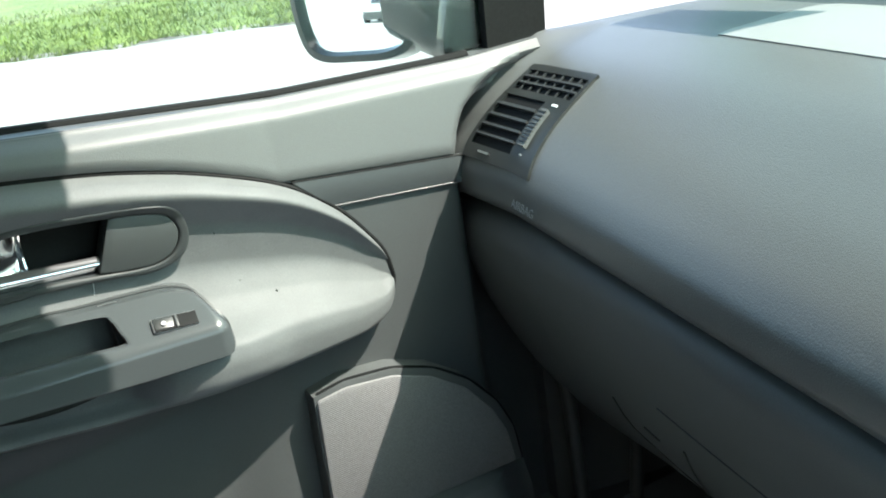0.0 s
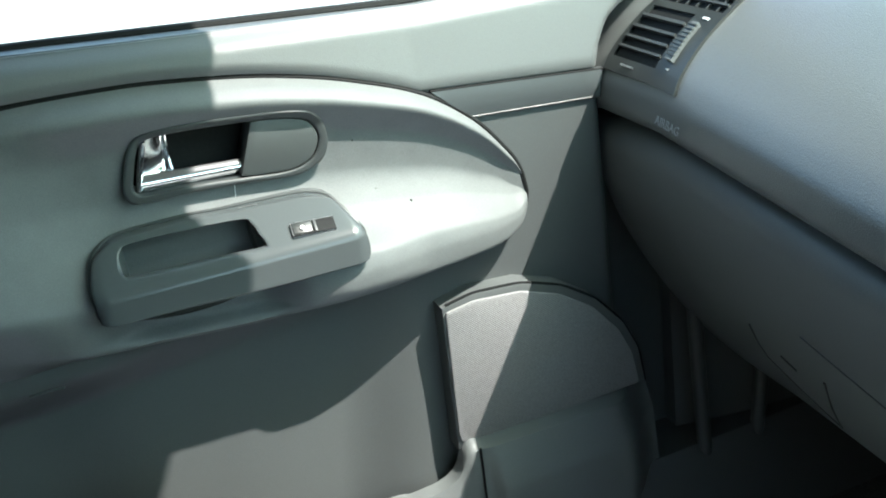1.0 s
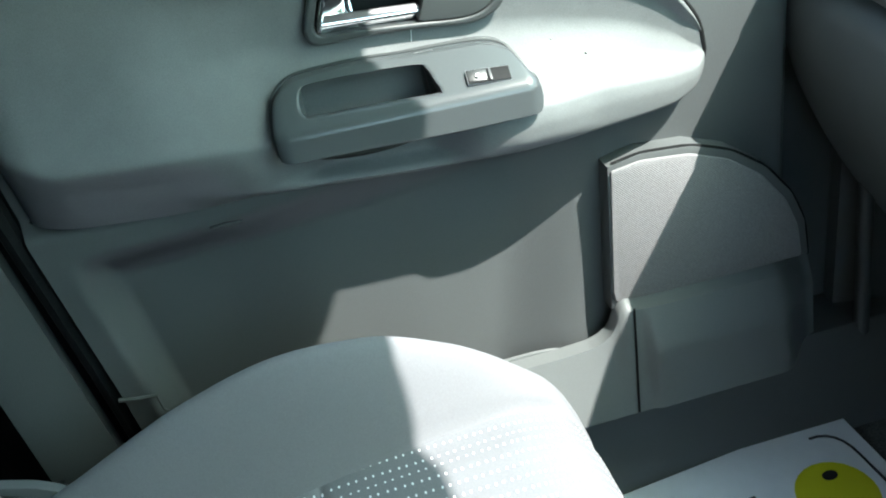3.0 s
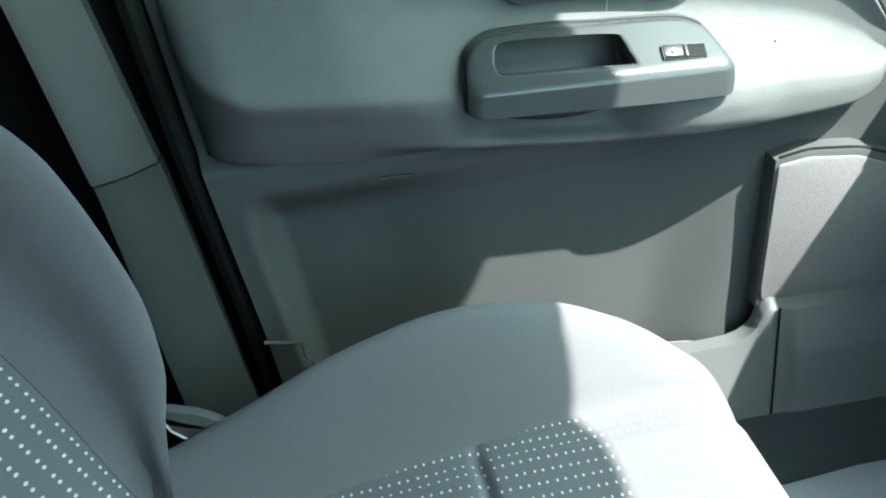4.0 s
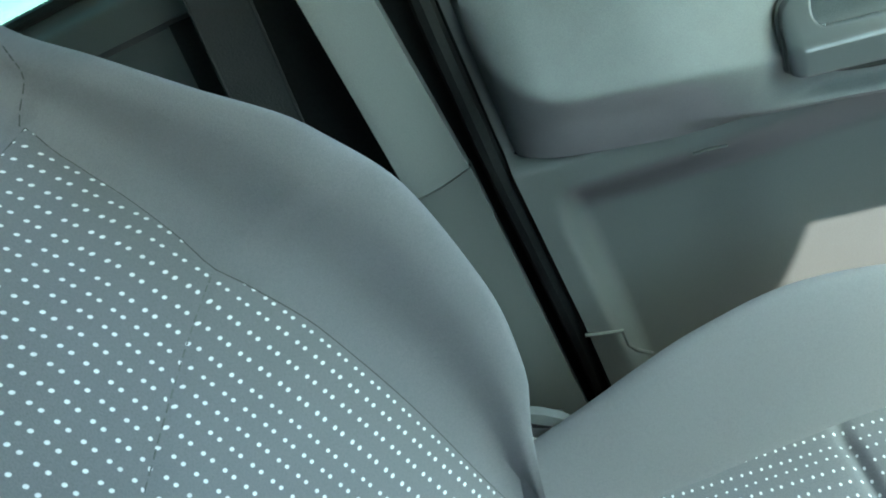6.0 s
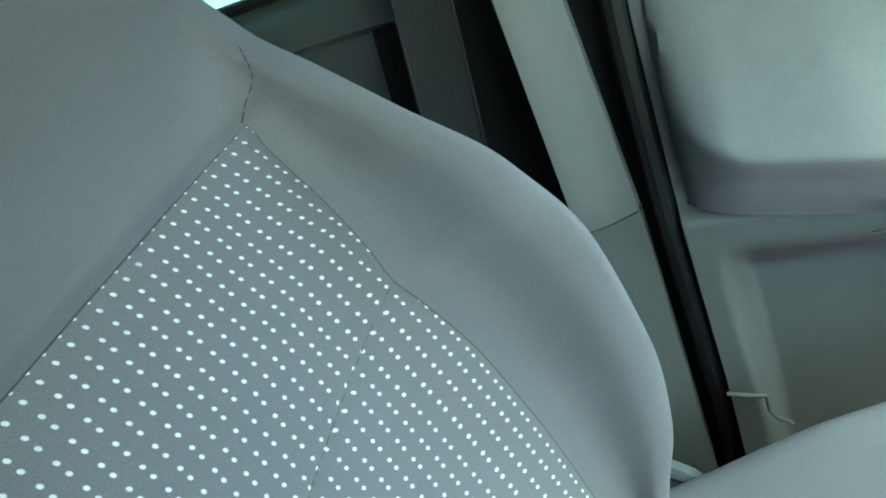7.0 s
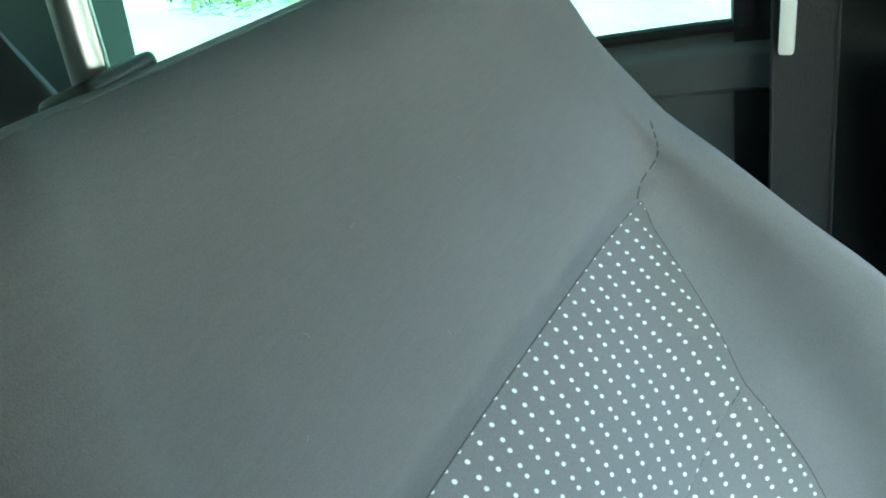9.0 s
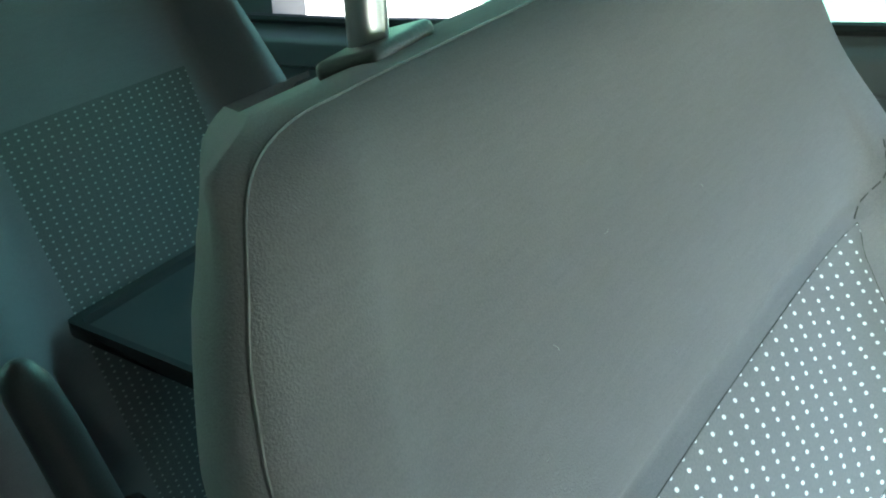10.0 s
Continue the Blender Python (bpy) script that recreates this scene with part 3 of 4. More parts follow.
    x += max(0, REAR(z) + 0.012 - x) * 1.0
    return (x, bulge_y(x, s), z)


def inside(p, poly):
    x, z = p
    hit = False
    for (x1, z1), (x2, z2) in zip(poly, poly[1:] + poly[:1]):
        if (z1 > z) != (z2 > z) and x < x1 + (z - z1) / (z2 - z1) * (x2 - x1):
            hit = not hit
    return hit


HB = loop([(-0.081, 0.665), (-0.083, 0.652), (-0.074, 0.642), (-0.030, 0.6405), (0.015, 0.637), (0.060, 0.632), (0.083, 0.638), (0.093, 0.650), (0.095, 0.666), (0.090, 0.680), (0.074, 0.690), (0.029, 0.6965), (-0.015, 0.7005), (-0.057, 0.700), (-0.070, 0.690)], 4)
HI = loop([(-0.073, 0.662), (-0.0735, 0.653), (-0.066, 0.6485), (-0.028, 0.6465), (0.013, 0.642), (0.056, 0.6375), (0.077, 0.643), (0.0865, 0.656), (0.0865, 0.668), (0.079, 0.679), (0.060, 0.6855), (0.028, 0.690), (-0.020, 0.6945), (-0.054, 0.6945), (-0.064, 0.687)], 4)
HC = [((x - 0.006) * 0.965 + 0.006, (z - 0.667) * 0.93 + 0.667) for x, z in HB]
RC = loop([(-0.1015, 0.6115), (-0.0975, 0.617), (-0.087, 0.619), (-0.039, 0.6175), (0.002, 0.615), (0.0095, 0.611), (0.013, 0.603), (0.0157, 0.5965), (0.010, 0.5945), (-0.032, 0.597), (-0.09, 0.599), (-0.0995, 0.6005), (-0.1025, 0.605)], 5)
RCB = [(x, z if z > 0.605 else z - 0.028) for x, z in RC]
PO = loop([(-0.1285, 0.573), (-0.1285, 0.590), (-0.1265, 0.603), (-0.121, 0.614), (-0.107, 0.6215), (-0.086, 0.6235), (-0.04, 0.623), (-0.008, 0.621), (0.03, 0.6195), (0.062, 0.6175), (0.080, 0.6125), (0.0875, 0.605), (0.0985, 0.588), (0.1015, 0.579), (0.102, 0.568), (0.099, 0.5625), (0.093, 0.5605), (0.04, 0.561), (0.0, 0.5625), (-0.05, 0.565), (-0.093, 0.567), (-0.118, 0.568), (-0.1262, 0.5695)], 8)
# the panel takes the darker tone for the shade on the lower door
part("panel", surface(panel_pt, span(0, 1, 210), span(0, 1, 140), thick=0.03, keep=lambda u, v: not inside(panel_pt(u, v)[::2], HC) and not inside(panel_pt(u, v)[::2], RCB)), LOWTRIM, door)
def sill_pt(u, v):
    x = REAR(0.77) + 0.004 + (0.468 - REAR(0.77)) * u
    foot = max(curve_y(x, TOPX, TOPZ) if x < 0.283 else 0.0, 0.672 - 0.106 * (x - 0.2)) + 0.003
    z = foot + (BELT(x) - 0.001 - foot) * v
    return (x, door_skin(x, z) - 0.0025, z)


part("sill_pad", surface(sill_pt, span(0, 1, 260), span(0, 1, 30), thick=0.002), SILL, door, "pale grey sill pad under the window")
part("armrest_panel", surface(bulge_pt, span(0, 1, 150), span(0, 1, 90), thick=0.012, keep=lambda u, v: not inside(bulge_pt(u, v)[::2], HC) and not inside(bulge_pt(u, v)[::2], RCB)), NAP, door, "grey flocked armrest panel with a scooped front")
line = [bulge_pt(u, 0.0) for u in span(0.0, 1, 60)] + [bulge_pt(u, 1.0) for u in span(1, 0.0, 60)][1:]
part("groove", tube([(x, 0.690, z) for x, y, z in line], 0.0028, 6), RUBBER, door, "dark joint round the armrest panel")
# strip in front of the armrest panel
part("inlay_strip", surface(lambda u, v: (0.20 + 0.22 * u + 0.036 * v * (1 - u), 0.689 - 0.0015 * math.sin(v * 3.14) + 0.03 * sm(u, 0.85, 1), 0.672 - 0.0234 * u - (0.033 - 0.007 * u) * v), span(0, 1, 10), span(0, 1, 6), thick=0.01), SATIN, door, "smooth grey inlay strip")
for k in (0, 1):
    part("strip_joint", tube([(0.20 + 0.22 * u + 0.036 * k * (1 - u), 0.690 + 0.03 * sm(u, 0.85, 1), 0.672 - 0.0234 * u - (0.033 - 0.007 * u) * k) for u in span(0, 1, 16)], 0.0014, 6), RUBBER if k == 0 else SATIN, door)

part("moulded_mark", tube([(-0.205, 0.6720, 0.5015), (-0.19, 0.6715, 0.5025), (-0.175, 0.6715, 0.5010)], 0.0014, 8, 0.4), DEEPTRIM, door)
for mx, mz, mr in ((0.159, 0.582, 0.0013), (0.118, 0.648, 0.0009), (0.13, 0.60, 0.0006)):
    my = bulge_at(mx, mz)
    part("speck", tube([(mx, my - 0.0004, mz), (mx + 0.0008, my + 0.001, mz)], mr, 7), DARKGREY, door, "small dark dirt speck")
part("thread", tube([(0.0085, bulge_at(0.0085, 0.640) - 0.002, 0.641), (0.0075, bulge_at(0.0075, 0.634) - 0.001, 0.634), (0.006, bulge_at(0.006, 0.626) - 0.001, 0.626)], 0.0003, 5), WHITE, door, "thin white thread on the flocked panel")
# inner handle
handle = part("handle_bezel", ring(HB, HI, (0.01, 0.667), lambda x, z: min(0.6745, bulge_at(x, z) - 0.0025), 8, 0.035, 0.02, 0.0025), DARKGREY, door, "dark grey oval handle surround")
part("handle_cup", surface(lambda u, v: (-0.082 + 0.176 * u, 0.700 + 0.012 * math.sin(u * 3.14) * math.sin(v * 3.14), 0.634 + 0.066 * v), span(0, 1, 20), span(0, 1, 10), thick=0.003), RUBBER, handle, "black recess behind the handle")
cover = sorted([(0.0315, 0.6885), (0.0135, 0.6430)] + [p for p in HI if p[0] > 0.0155 + 0.40 * (p[1] - 0.642)], key=lambda p: math.atan2(p[1] - 0.665, p[0] - 0.052))
part("handle_cover", prism([((x - 0.05) * 0.975 + 0.05, (z - 0.665) * 0.965 + 0.665) for x, z in cover], 0.6755, 0.704, "y", 0.0012), COVER, handle, "smooth dark grey cover plate")
bar = surface(lambda u, v: (-0.072 + 0.0875 * u + 0.003 * v, 0.6855 - 0.0065 * math.sin(0.25 + 2.6 * v) + 0.003 * u, 0.6475 - 0.005 * u + (0.0165 - 0.003 * u) * v), span(0, 1, 30), span(0, 1, 12), thick=0.006)
paddle = surface(lambda u, v: (-0.0725 + 0.014 * v ** 1.2 + (0.036 - 0.014 * v) * u, 0.679 + 0.014 * u ** 1.6 + 0.005 * math.sin(v * 3.14) - 0.006 * math.exp(-((u - 0.95) / 0.1) ** 2), 0.652 + 0.041 * v + 0.006 * u * (1 - v)), span(0, 1, 24), span(0, 1, 16), thick=0.005)
lever = part("handle_lever", merge(bar, paddle), CHROME, handle, "chrome handle lever")
part("lever_edge", tube([(-0.071 + 0.014 * v, 0.679 + 0.004 * math.sin(v * 3.14), 0.652 + 0.041 * v) for v in span(0, 1, 8)], 0.0026, 8), CHROME, lever)

# pull handle


def pull_y(z):
    top, front = 0.6165 + 1.3 * (z - 0.5895), 0.6165 - 0.08 * (0.5895 - z)
    r = 0.007
    d = top - front
    return (top if d > r else front if d < -r else 0.5 * (top + front) + (d * d + r * r) / (4 * r)) 


def pull_face(x, z):
    return pull_y(z + 0.022 * (x + 0.02)) + 0.006 * max(0.0, (abs(x + 0.0135) - 0.102) / 0.013) ** 2


pull = part("pull_handle", ring(PO, RC, (-0.042, 0.611), pull_face, 60, 0.006, 0.03, 0.0024), SATIN, door, "satin grey pull handle")
part("handle_joint", tube([(x, pull_face(x, z) + 0.014, z) for x, z in PO + PO[:1]], 0.0022, 6), DARKGREY, pull, "dark joint round the pull handle")
CUP = [(0.626, 0.566), (0.650, 0.566), (0.668, 0.572), (0.675, 0.588), (0.675, 0.604), (0.672, 0.614), (0.664, 0.6205)]


def cup_pt(u, v):
    x, z = -0.108 + 0.128 * u, lerp(v, span(0, 1, 6), [p[1] for p in CUP])
    near = max(0.627, pull_face(x, z) + 0.004)
    return (x, near + max(0.0, lerp(v, span(0, 1, 6), [p[0] for p in CUP]) - near) * min(1, 12 * min(u, 1 - u)) ** 0.5, z)


part("pull_cup", surface(cup_pt, span(0, 1, 48), span(0, 1, 24), thick=0.002), PLASTIC, pull, "smooth finger recess")
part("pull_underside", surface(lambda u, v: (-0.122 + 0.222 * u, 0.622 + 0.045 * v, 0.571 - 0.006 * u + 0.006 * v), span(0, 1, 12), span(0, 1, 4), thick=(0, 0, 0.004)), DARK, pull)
# a tapering black tube stands in for the shadow beneath the bar
part("slit_shade", tube([(x, 0.6175, lerp(x, [-0.10, -0.05, 0.0], [0.5672, 0.565, 0.5625]) - 0.0022 * math.sin((x + 0.098) / 0.08 * math.pi)) for x in span(-0.098, -0.018, 24)], [0.0024 * math.sin(t) ** 0.5 + 0.0003 for t in span(0.02, 3.1, 24)], 8), RUBBER, pull, "black strip for the shade in the slit under the pull bar")
slope = -52
sy = lambda z: pull_face(0.0575, z)
sw = part("switch_frame", block((0.0385, 0.004, 0.0143), (0.0575, sy(0.5985) - 0.0002, 0.5990), 0.0018, (slope, 5, 0)), PALE, pull, "pale thin switch frame")
part("rocker_well", block((0.0374, 0.004, 0.0132), (0.0578, sy(0.5985) - 0.0006, 0.5992), 0.001, (slope, 5, 0)), RUBBER, sw, "dark well")
part("rocker", block((0.0178, 0.005, 0.0118), (0.0480, sy(0.5990) - 0.0010, 0.6000), 0.0016, (slope + 4, 5, 0)), VENT, sw, "dark window switch rocker")
part("rocker_rib", block((0.0028, 0.0055, 0.0115), (0.0588, sy(0.5985) - 0.0010, 0.5995), 0.0008, (slope, 5, 0)), DARK, sw)
part("symbol", tube([(0.0480, sy(0.5990) - 0.0034 - 0.0006 * k, 0.6022 + 0.0008 * k) for k in (0, 1)], 0.0019, 14), WHITE, sw, "round white window symbol")

# loudspeaker and map pocket
SPK = [(0.165, 0.297), (0.171, 0.464), (0.205, 0.470), (0.258, 0.465), (0.302, 0.448), (0.340, 0.420), (0.370, 0.382), (0.386, 0.345), (0.392, 0.300)]
spk = part("speaker_panel", prism(SPK, 0.668, 0.70, "y", 0.003), LOWTRIM, door, "grey loudspeaker housing")
GRI = material("speaker_mesh", (0.21, 0.21, 0.21), 0.6, spread=0.05, grain=1400, bump=1.0, stain=0.3)
gn, gk = GRI.node_tree.nodes, GRI.node_tree.links
ribs = gn.new("ShaderNodeTexWave")
ribs.bands_direction, ribs.wave_profile = "DIAGONAL", "SIN"
ribs.inputs["Scale"].default_value, ribs.inputs["Distortion"].default_value = 240, 0.3
gk.new(gn["Texture Coordinate"].outputs["Object"], ribs.inputs["Vector"])
gn["Bump"].inputs["Strength"].default_value, gn["Bump"].inputs["Distance"].default_value = 0.5, 0.0006
gk.new(ribs.outputs[0], gn["Bump"].inputs["Height"])
part("speaker_grille", prism(rounded([(0.167, 0.300), (0.1735, 0.459), (0.205, 0.463), (0.256, 0.457), (0.298, 0.440), (0.334, 0.413), (0.362, 0.377), (0.377, 0.342), (0.383, 0.302)], 0.12, 3), 0.6655, 0.672, "y", 0.0025), GRI, spk, "woven grey loudspeaker grille")
part("speaker_arch", tube([(x, 0.6705, z) for x, z in rounded([(0.10, 0.455)] + SPK[1:] + [(0.39, 0.25)], 0.3, 4)[8:-7]], 0.0017, 8), RUBBER, spk, "dark arched joint")


def pocket_top(x):
    return lerp(x, [-0.30, 0.10, 0.135, 0.148, 0.158, 0.164, 0.168, 0.172, 0.178, 0.40], [0.264, 0.264, 0.266, 0.270, 0.277, 0.286, 0.297, 0.306, 0.310, 0.303])


def pocket_pt(u, v):
    x = -0.31 + 0.715 * u
    zt, zb = pocket_top(x), 0.188
    z = zb + (zt - zb) * v
    y = 0.653 - 0.028 * (1 - v) + 0.03 * sm(v, 0.94, 1.0) * sm(x, 0.16, 0.2)
    y -= 0.013 * sm(x, 0.186, 0.200) * (min(1.0, (1 - v) / 0.42) if v > 0.58 else 0.25 + 0.75 * v / 0.58)
    return (x, y + 0.05 * sm(x, 0.34, 0.405), z)


part("map_pocket", surface(pocket_pt, span(0, 1, 150), span(0, 1, 30), thick=0.018), SILL, door, "grey plastic map pocket with a curved lip")
part("pocket_joint", tube([(0.184 - 0.012 * (1 - v), pocket_pt(0.692, v)[1] - 0.001, 0.190 + 0.123 * v) for v in span(0, 0.93, 8)], 0.0012, 6), RUBBER, door)
part("pocket_lip", tube([(x, 0.690, 0.251 - 0.006 * sm(x, 0.08, 0.13)) for x in span(-0.30, 0.135, 24)], 0.003, 8), PLASTIC, door, "inner lip of the map pocket")
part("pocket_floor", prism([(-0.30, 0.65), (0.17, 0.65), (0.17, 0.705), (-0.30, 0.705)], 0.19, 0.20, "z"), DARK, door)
part("pocket_clip", tube([(-0.334, 0.667, 0.349), (-0.316, 0.666, 0.346), (-0.299, 0.666, 0.344), (-0.297, 0.666, 0.326), (-0.290, 0.668, 0.316), (-0.276, 0.672, 0.305)], [0.0022, 0.0022, 0.002, 0.0016, 0.002, 0.002], 6), PLASTIC, door, "thin moulded edge at the pocket end")
part("door_edge_seal", tube([(REAR(z) - 0.010, 0.688, z) for z in span(0.16, 0.84, 16)], 0.010, 8), RUBBER, door, "black rubber door seal")

# ---------------------------------------------------------------- middle pillar and belt
BP = lambda z: lerp(z, [0.1, 0.27, 0.55, 0.75, 1.2], [-0.33, -0.352, -0.392, -0.432, -0.498])


def pillar_pt(u, v):
    z = 0.10 + 1.1 * v
    w = lerp(z, [0.1, 0.3, 0.55, 0.75, 1.2], [0.067, 0.058, 0.051, 0.046, 0.046])
    return (BP(z) - w * u, 0.678 - 0.022 * math.sin(min(u * 1.6, 1.57)) - 0.012 * u - 0.006 * sm(v, 0.40, 0.41), z)


bpil = thing("door_pillar", "grey plastic trim of the middle pillar, in two pieces", "pillar", kind="")
# the lower piece is coloured darker for the shade beside the seat
part("pillar_trim", surface(pillar_pt, span(0, 1, 20), span(0, 0.403, 30), thick=0.02), DEEPTRIM, bpil, "lower trim piece with shade in its colour")
part("pillar_cap", surface(lambda u, v: (pillar_pt(u, v)[0], pillar_pt(u, v)[1] - 0.002, pillar_pt(u, v)[2]), span(0, 1, 20), span(0.406, 0.612, 24), thick=0.02), LOWTRIM, bpil, "upper trim piece")
part("pillar_head", surface(lambda u, v: (BP(0.79 + 0.41 * v) - 0.012 - 0.022 * u, 0.668 - 0.008 * math.sin(u * 3.14), 0.787 + 0.413 * v), span(0, 1, 10), span(0, 1, 10), thick=0.02), PALE, bpil, "pale upper pillar cover")
part("pillar_seam", tube([(pillar_pt(u, 0.404)[0], pillar_pt(u, 0.404)[1] - 0.001, 0.547 + 0.003 * u) for u in span(0, 1, 10)], 0.002, 6), RUBBER, bpil)
BELTW = material("belt_webbing", (0.010, 0.011, 0.012), 0.85, spread=0.1, grain=600, bump=0.6, stain=0.2)
belt_pt = lambda u, v: (-0.50 - 0.048 * u - 0.03 * v, 0.672 - 0.01 * u + 0.002 * math.sin(u * 3.14), 0.25 + 0.95 * v)
belt = thing("seat_belt", "black seat belt webbing beside the middle pillar", "seat belt")
part("webbing", surface(belt_pt, span(0, 1, 8), span(0, 1, 12), thick=0.002), BELTW, belt)
for u in (0.03, 0.97):
    part("hem", tube([belt_pt(u, v) for v in span(0, 1, 12)], 0.0016, 6), BELTW, belt)
tagged(part("pillar_inner", prism([(-0.30, 0.1), (-0.58, 0.1), (-0.62, 1.22), (-0.42, 1.22), (-0.345, 0.8), (-0.33, 0.6)], 0.724, 0.764, "y"), RUBBER, smooth=False), "black middle pillar in the door gap", "pillar", kind="structure")
tagged(part("belt_guide", block((0.011, 0.01, 0.10), (-0.552, 0.653, 0.828), 0.003), CREAM), "pale belt height slider on the pillar", "belt guide")

# ---------------------------------------------------------------- rear door
rdoor = thing("rear_car_door", "closed rear door with grey trim darkened for shade, and sill pad", "car door")


def rdoor_pt(u, v):
    x = -0.555 - 0.85 * u
    zt = lerp(x, [-1.4, -1.2, -0.59, -0.5], [0.655, 0.682, 0.779, 0.785])
    z = 0.15 + (zt - 0.15) * v
    d = zt - z
    return (x, 0.715 + 0.02 * sm(d, 0.02, 0.0) + 0.012 * sm(d, 0.048, 0.054), z)


part("panel", surface(rdoor_pt, span(0, 1, 40), [*span(0, 0.85, 10), *span(0.86, 1, 24)], thick=0.03), DIM_TRIM, rdoor)
part("belt_seal", tube([(x, 0.732, rdoor_pt((-0.555 - x) / 0.85, 1)[2] + 0.003) for x in span(-1.4, -0.57, 12)], 0.006, 8), RUBBER, rdoor)
part("window_frame", tube([(-0.595, 0.735, 0.78), (-0.60, 0.735, 0.95), (-0.62, 0.725, 1.2)], 0.014, 8), RUBBER, rdoor)
# ---------------------------------------------------------------- dashboard
DX = [0.80, 0.76, 0.69, 0.60, 0.52, 0.46, 0.415, 0.388, 0.376, 0.374, 0.382, 0.402]
DZ = [0.725, 0.738, 0.748, 0.747, 0.733, 0.708, 0.683, 0.660, 0.640, 0.622, 0.609, 0.603]
LX = [0.402, 0.386, 0.378, 0.380, 0.395, 0.425, 0.470, 0.520, 0.570, 0.64, 0.75]
LZ = [0.600, 0.592, 0.573, 0.545, 0.490, 0.425, 0.350, 0.285, 0.235, 0.205, 0.195]
DS = span(0, 1, len(DX) - 1)
LS = span(0, 1, len(LX) - 1)


def dash_shift(y):
    """How far the fascia stands rearward of its line at the vent, and how far lower, at a place across the car."""
    t = max(0.0, (0.60 - y) / 0.5)
    return -0.030 * min(t, 1.6), -0.030 * min(t, 1.6)


def dash_pt(y, s, lift=0.0):
    dx, dz = dash_shift(y)
    x, z = curve_y(s, DS, DX), curve_y(s, DS, DZ)
    k = sm(s, 0.15, 0.7)
    end = min(1.25, max(0.0, (y - 0.698) / 0.06))
    x += dx * k + 0.026 * end ** 2.6 * (0.2 + 0.8 * sm(s, 0.46, 0.70))
    z += dz * k - 0.008 * end ** 2 * sm(s, 0.3, 0.7)
    # the outer end closes with a steeper cheek beside the vent
    x += sm(y, 0.692, 0.742) * min(0.0, lerp(z, [0.60, 0.64, 0.67, 0.688, 0.706, 0.726, 0.748], [0.385, 0.390, 0.400, 0.415, 0.430, 0.452, 0.50]) - x)
    if lift:
        a, b = Vector(dash_pt(y, min(1, s + 0.01))), Vector(dash_pt(y, max(0, s - 0.01)))
        n = Vector((0, 1, 0)).cross(b - a).normalized()
        if n.z < 0 and n.x > 0:
            n = -n
        if n.x > 0 and s > 0.5:
            n = -n
        return tuple(Vector((x, y, z)) + n * lift)
    return (x, y, z)


def lower_pt(y, s):
    dx, dz = dash_shift(y)
    x, z = curve_y(s, LS, LX), curve_y(s, LS, LZ)
    end = min(1.25, max(0.0, (y - 0.690) / 0.06))
    return (x + dx * (1 - 0.6 * s) + 0.022 * end ** 2.4, y, z + dz * (1 - s))


dash = thing("dashboard", "grey soft-skinned dashboard with vent and lower glovebox panel", "dashboard")
ys = [*span(-0.75, 0.5, 30), *span(0.51, 0.80, 36)]
part("top_pad", surface(dash_pt, ys, span(0, 1, 60), thick=(0.03, 0, -0.02)), PAD, dash)
part("lower_panel", surface(lower_pt, ys, span(0, 1, 40), thick=(0.03, 0, -0.01)), PLASTIC, dash, "rounded glovebox panel")
part("fascia_joint", tube([(dash_pt(y, 1)[0] - 0.001, y, dash_pt(y, 1)[2] - 0.001) for y in span(-0.75, 0.745, 30)], 0.004, 6), RUBBER, dash, "dark joint under the top pad")


# side vent: surround with two openings, slats, wheel
def vy(s, t):
    """Across the vent, t from its inner to its outer edge, at the height s."""
    lo = lerp(s, [0.42, 0.66], [0.592, 0.568])
    return lo + (lerp(s, [0.42, 0.50, 0.66], [0.700, 0.698, 0.690]) - lo) * t


def vent_patch(s0, s1, t0, t1, lift, nu=8, nv=8, deep=0.006):
    bm = bmesh.new()
    top, low = ([[bm.verts.new(dash_pt(vy(s, t), s, h)) for s in span(s0, s1, nv)] for t in span(t0, t1, nu)] for h in (lift, lift - deep))
    for g in (top, low):
        for i in range(nu):
            for j in range(nv):
                bm.faces.new((g[i][j], g[i + 1][j], g[i + 1][j + 1], g[i][j + 1]))
    rim = [(i, 0) for i in range(nu)] + [(nu, j) for j in range(nv)] + [(i, nv) for i in range(nu, 0, -1)] + [(0, j) for j in range(nv, 0, -1)]
    for k, (i, j) in enumerate(rim):
        a, b = rim[(k + 1) % len(rim)]
        bm.faces.new((top[i][j], top[a][b], low[a][b], low[i][j]))
    return bm


vent = part("side_vent", merge(vent_patch(0.414, 0.427, 0, 1, 0.003), vent_patch(0.472, 0.486, 0, 1, 0.003), vent_patch(0.622, 0.672, 0, 1, 0.003),
                               vent_patch(0.427, 0.472, 0, 0.05, 0.003), vent_patch(0.427, 0.472, 0.95, 1, 0.003),
                               vent_patch(0.486, 0.622, 0, 0.33, 0.003), vent_patch(0.486, 0.622, 0.93, 1, 0.003)), VENT, dash, "dark air vent in the dashboard end")
part("vent_backing", merge(vent_patch(0.424, 0.474, 0.03, 0.97, 0.0006, deep=0.002), vent_patch(0.484, 0.626, 0.32, 0.97, 0.0006, deep=0.002)), RUBBER, vent)
for k in range(4):
    s = 0.508 + 0.027 * k
    part("slat", vent_patch(s, s + 0.006, 0.33, 0.93, 0.0055, 6, 2, 0.004), DARK, vent)
for k in range(2):
    s = 0.440 + 0.015 * k
    part("slat", vent_patch(s, s + 0.004, 0.05, 0.95, 0.0045, 6, 2, 0.003), DARK, vent)
for k in range(6):
    t = 0.14 + 0.14 * k
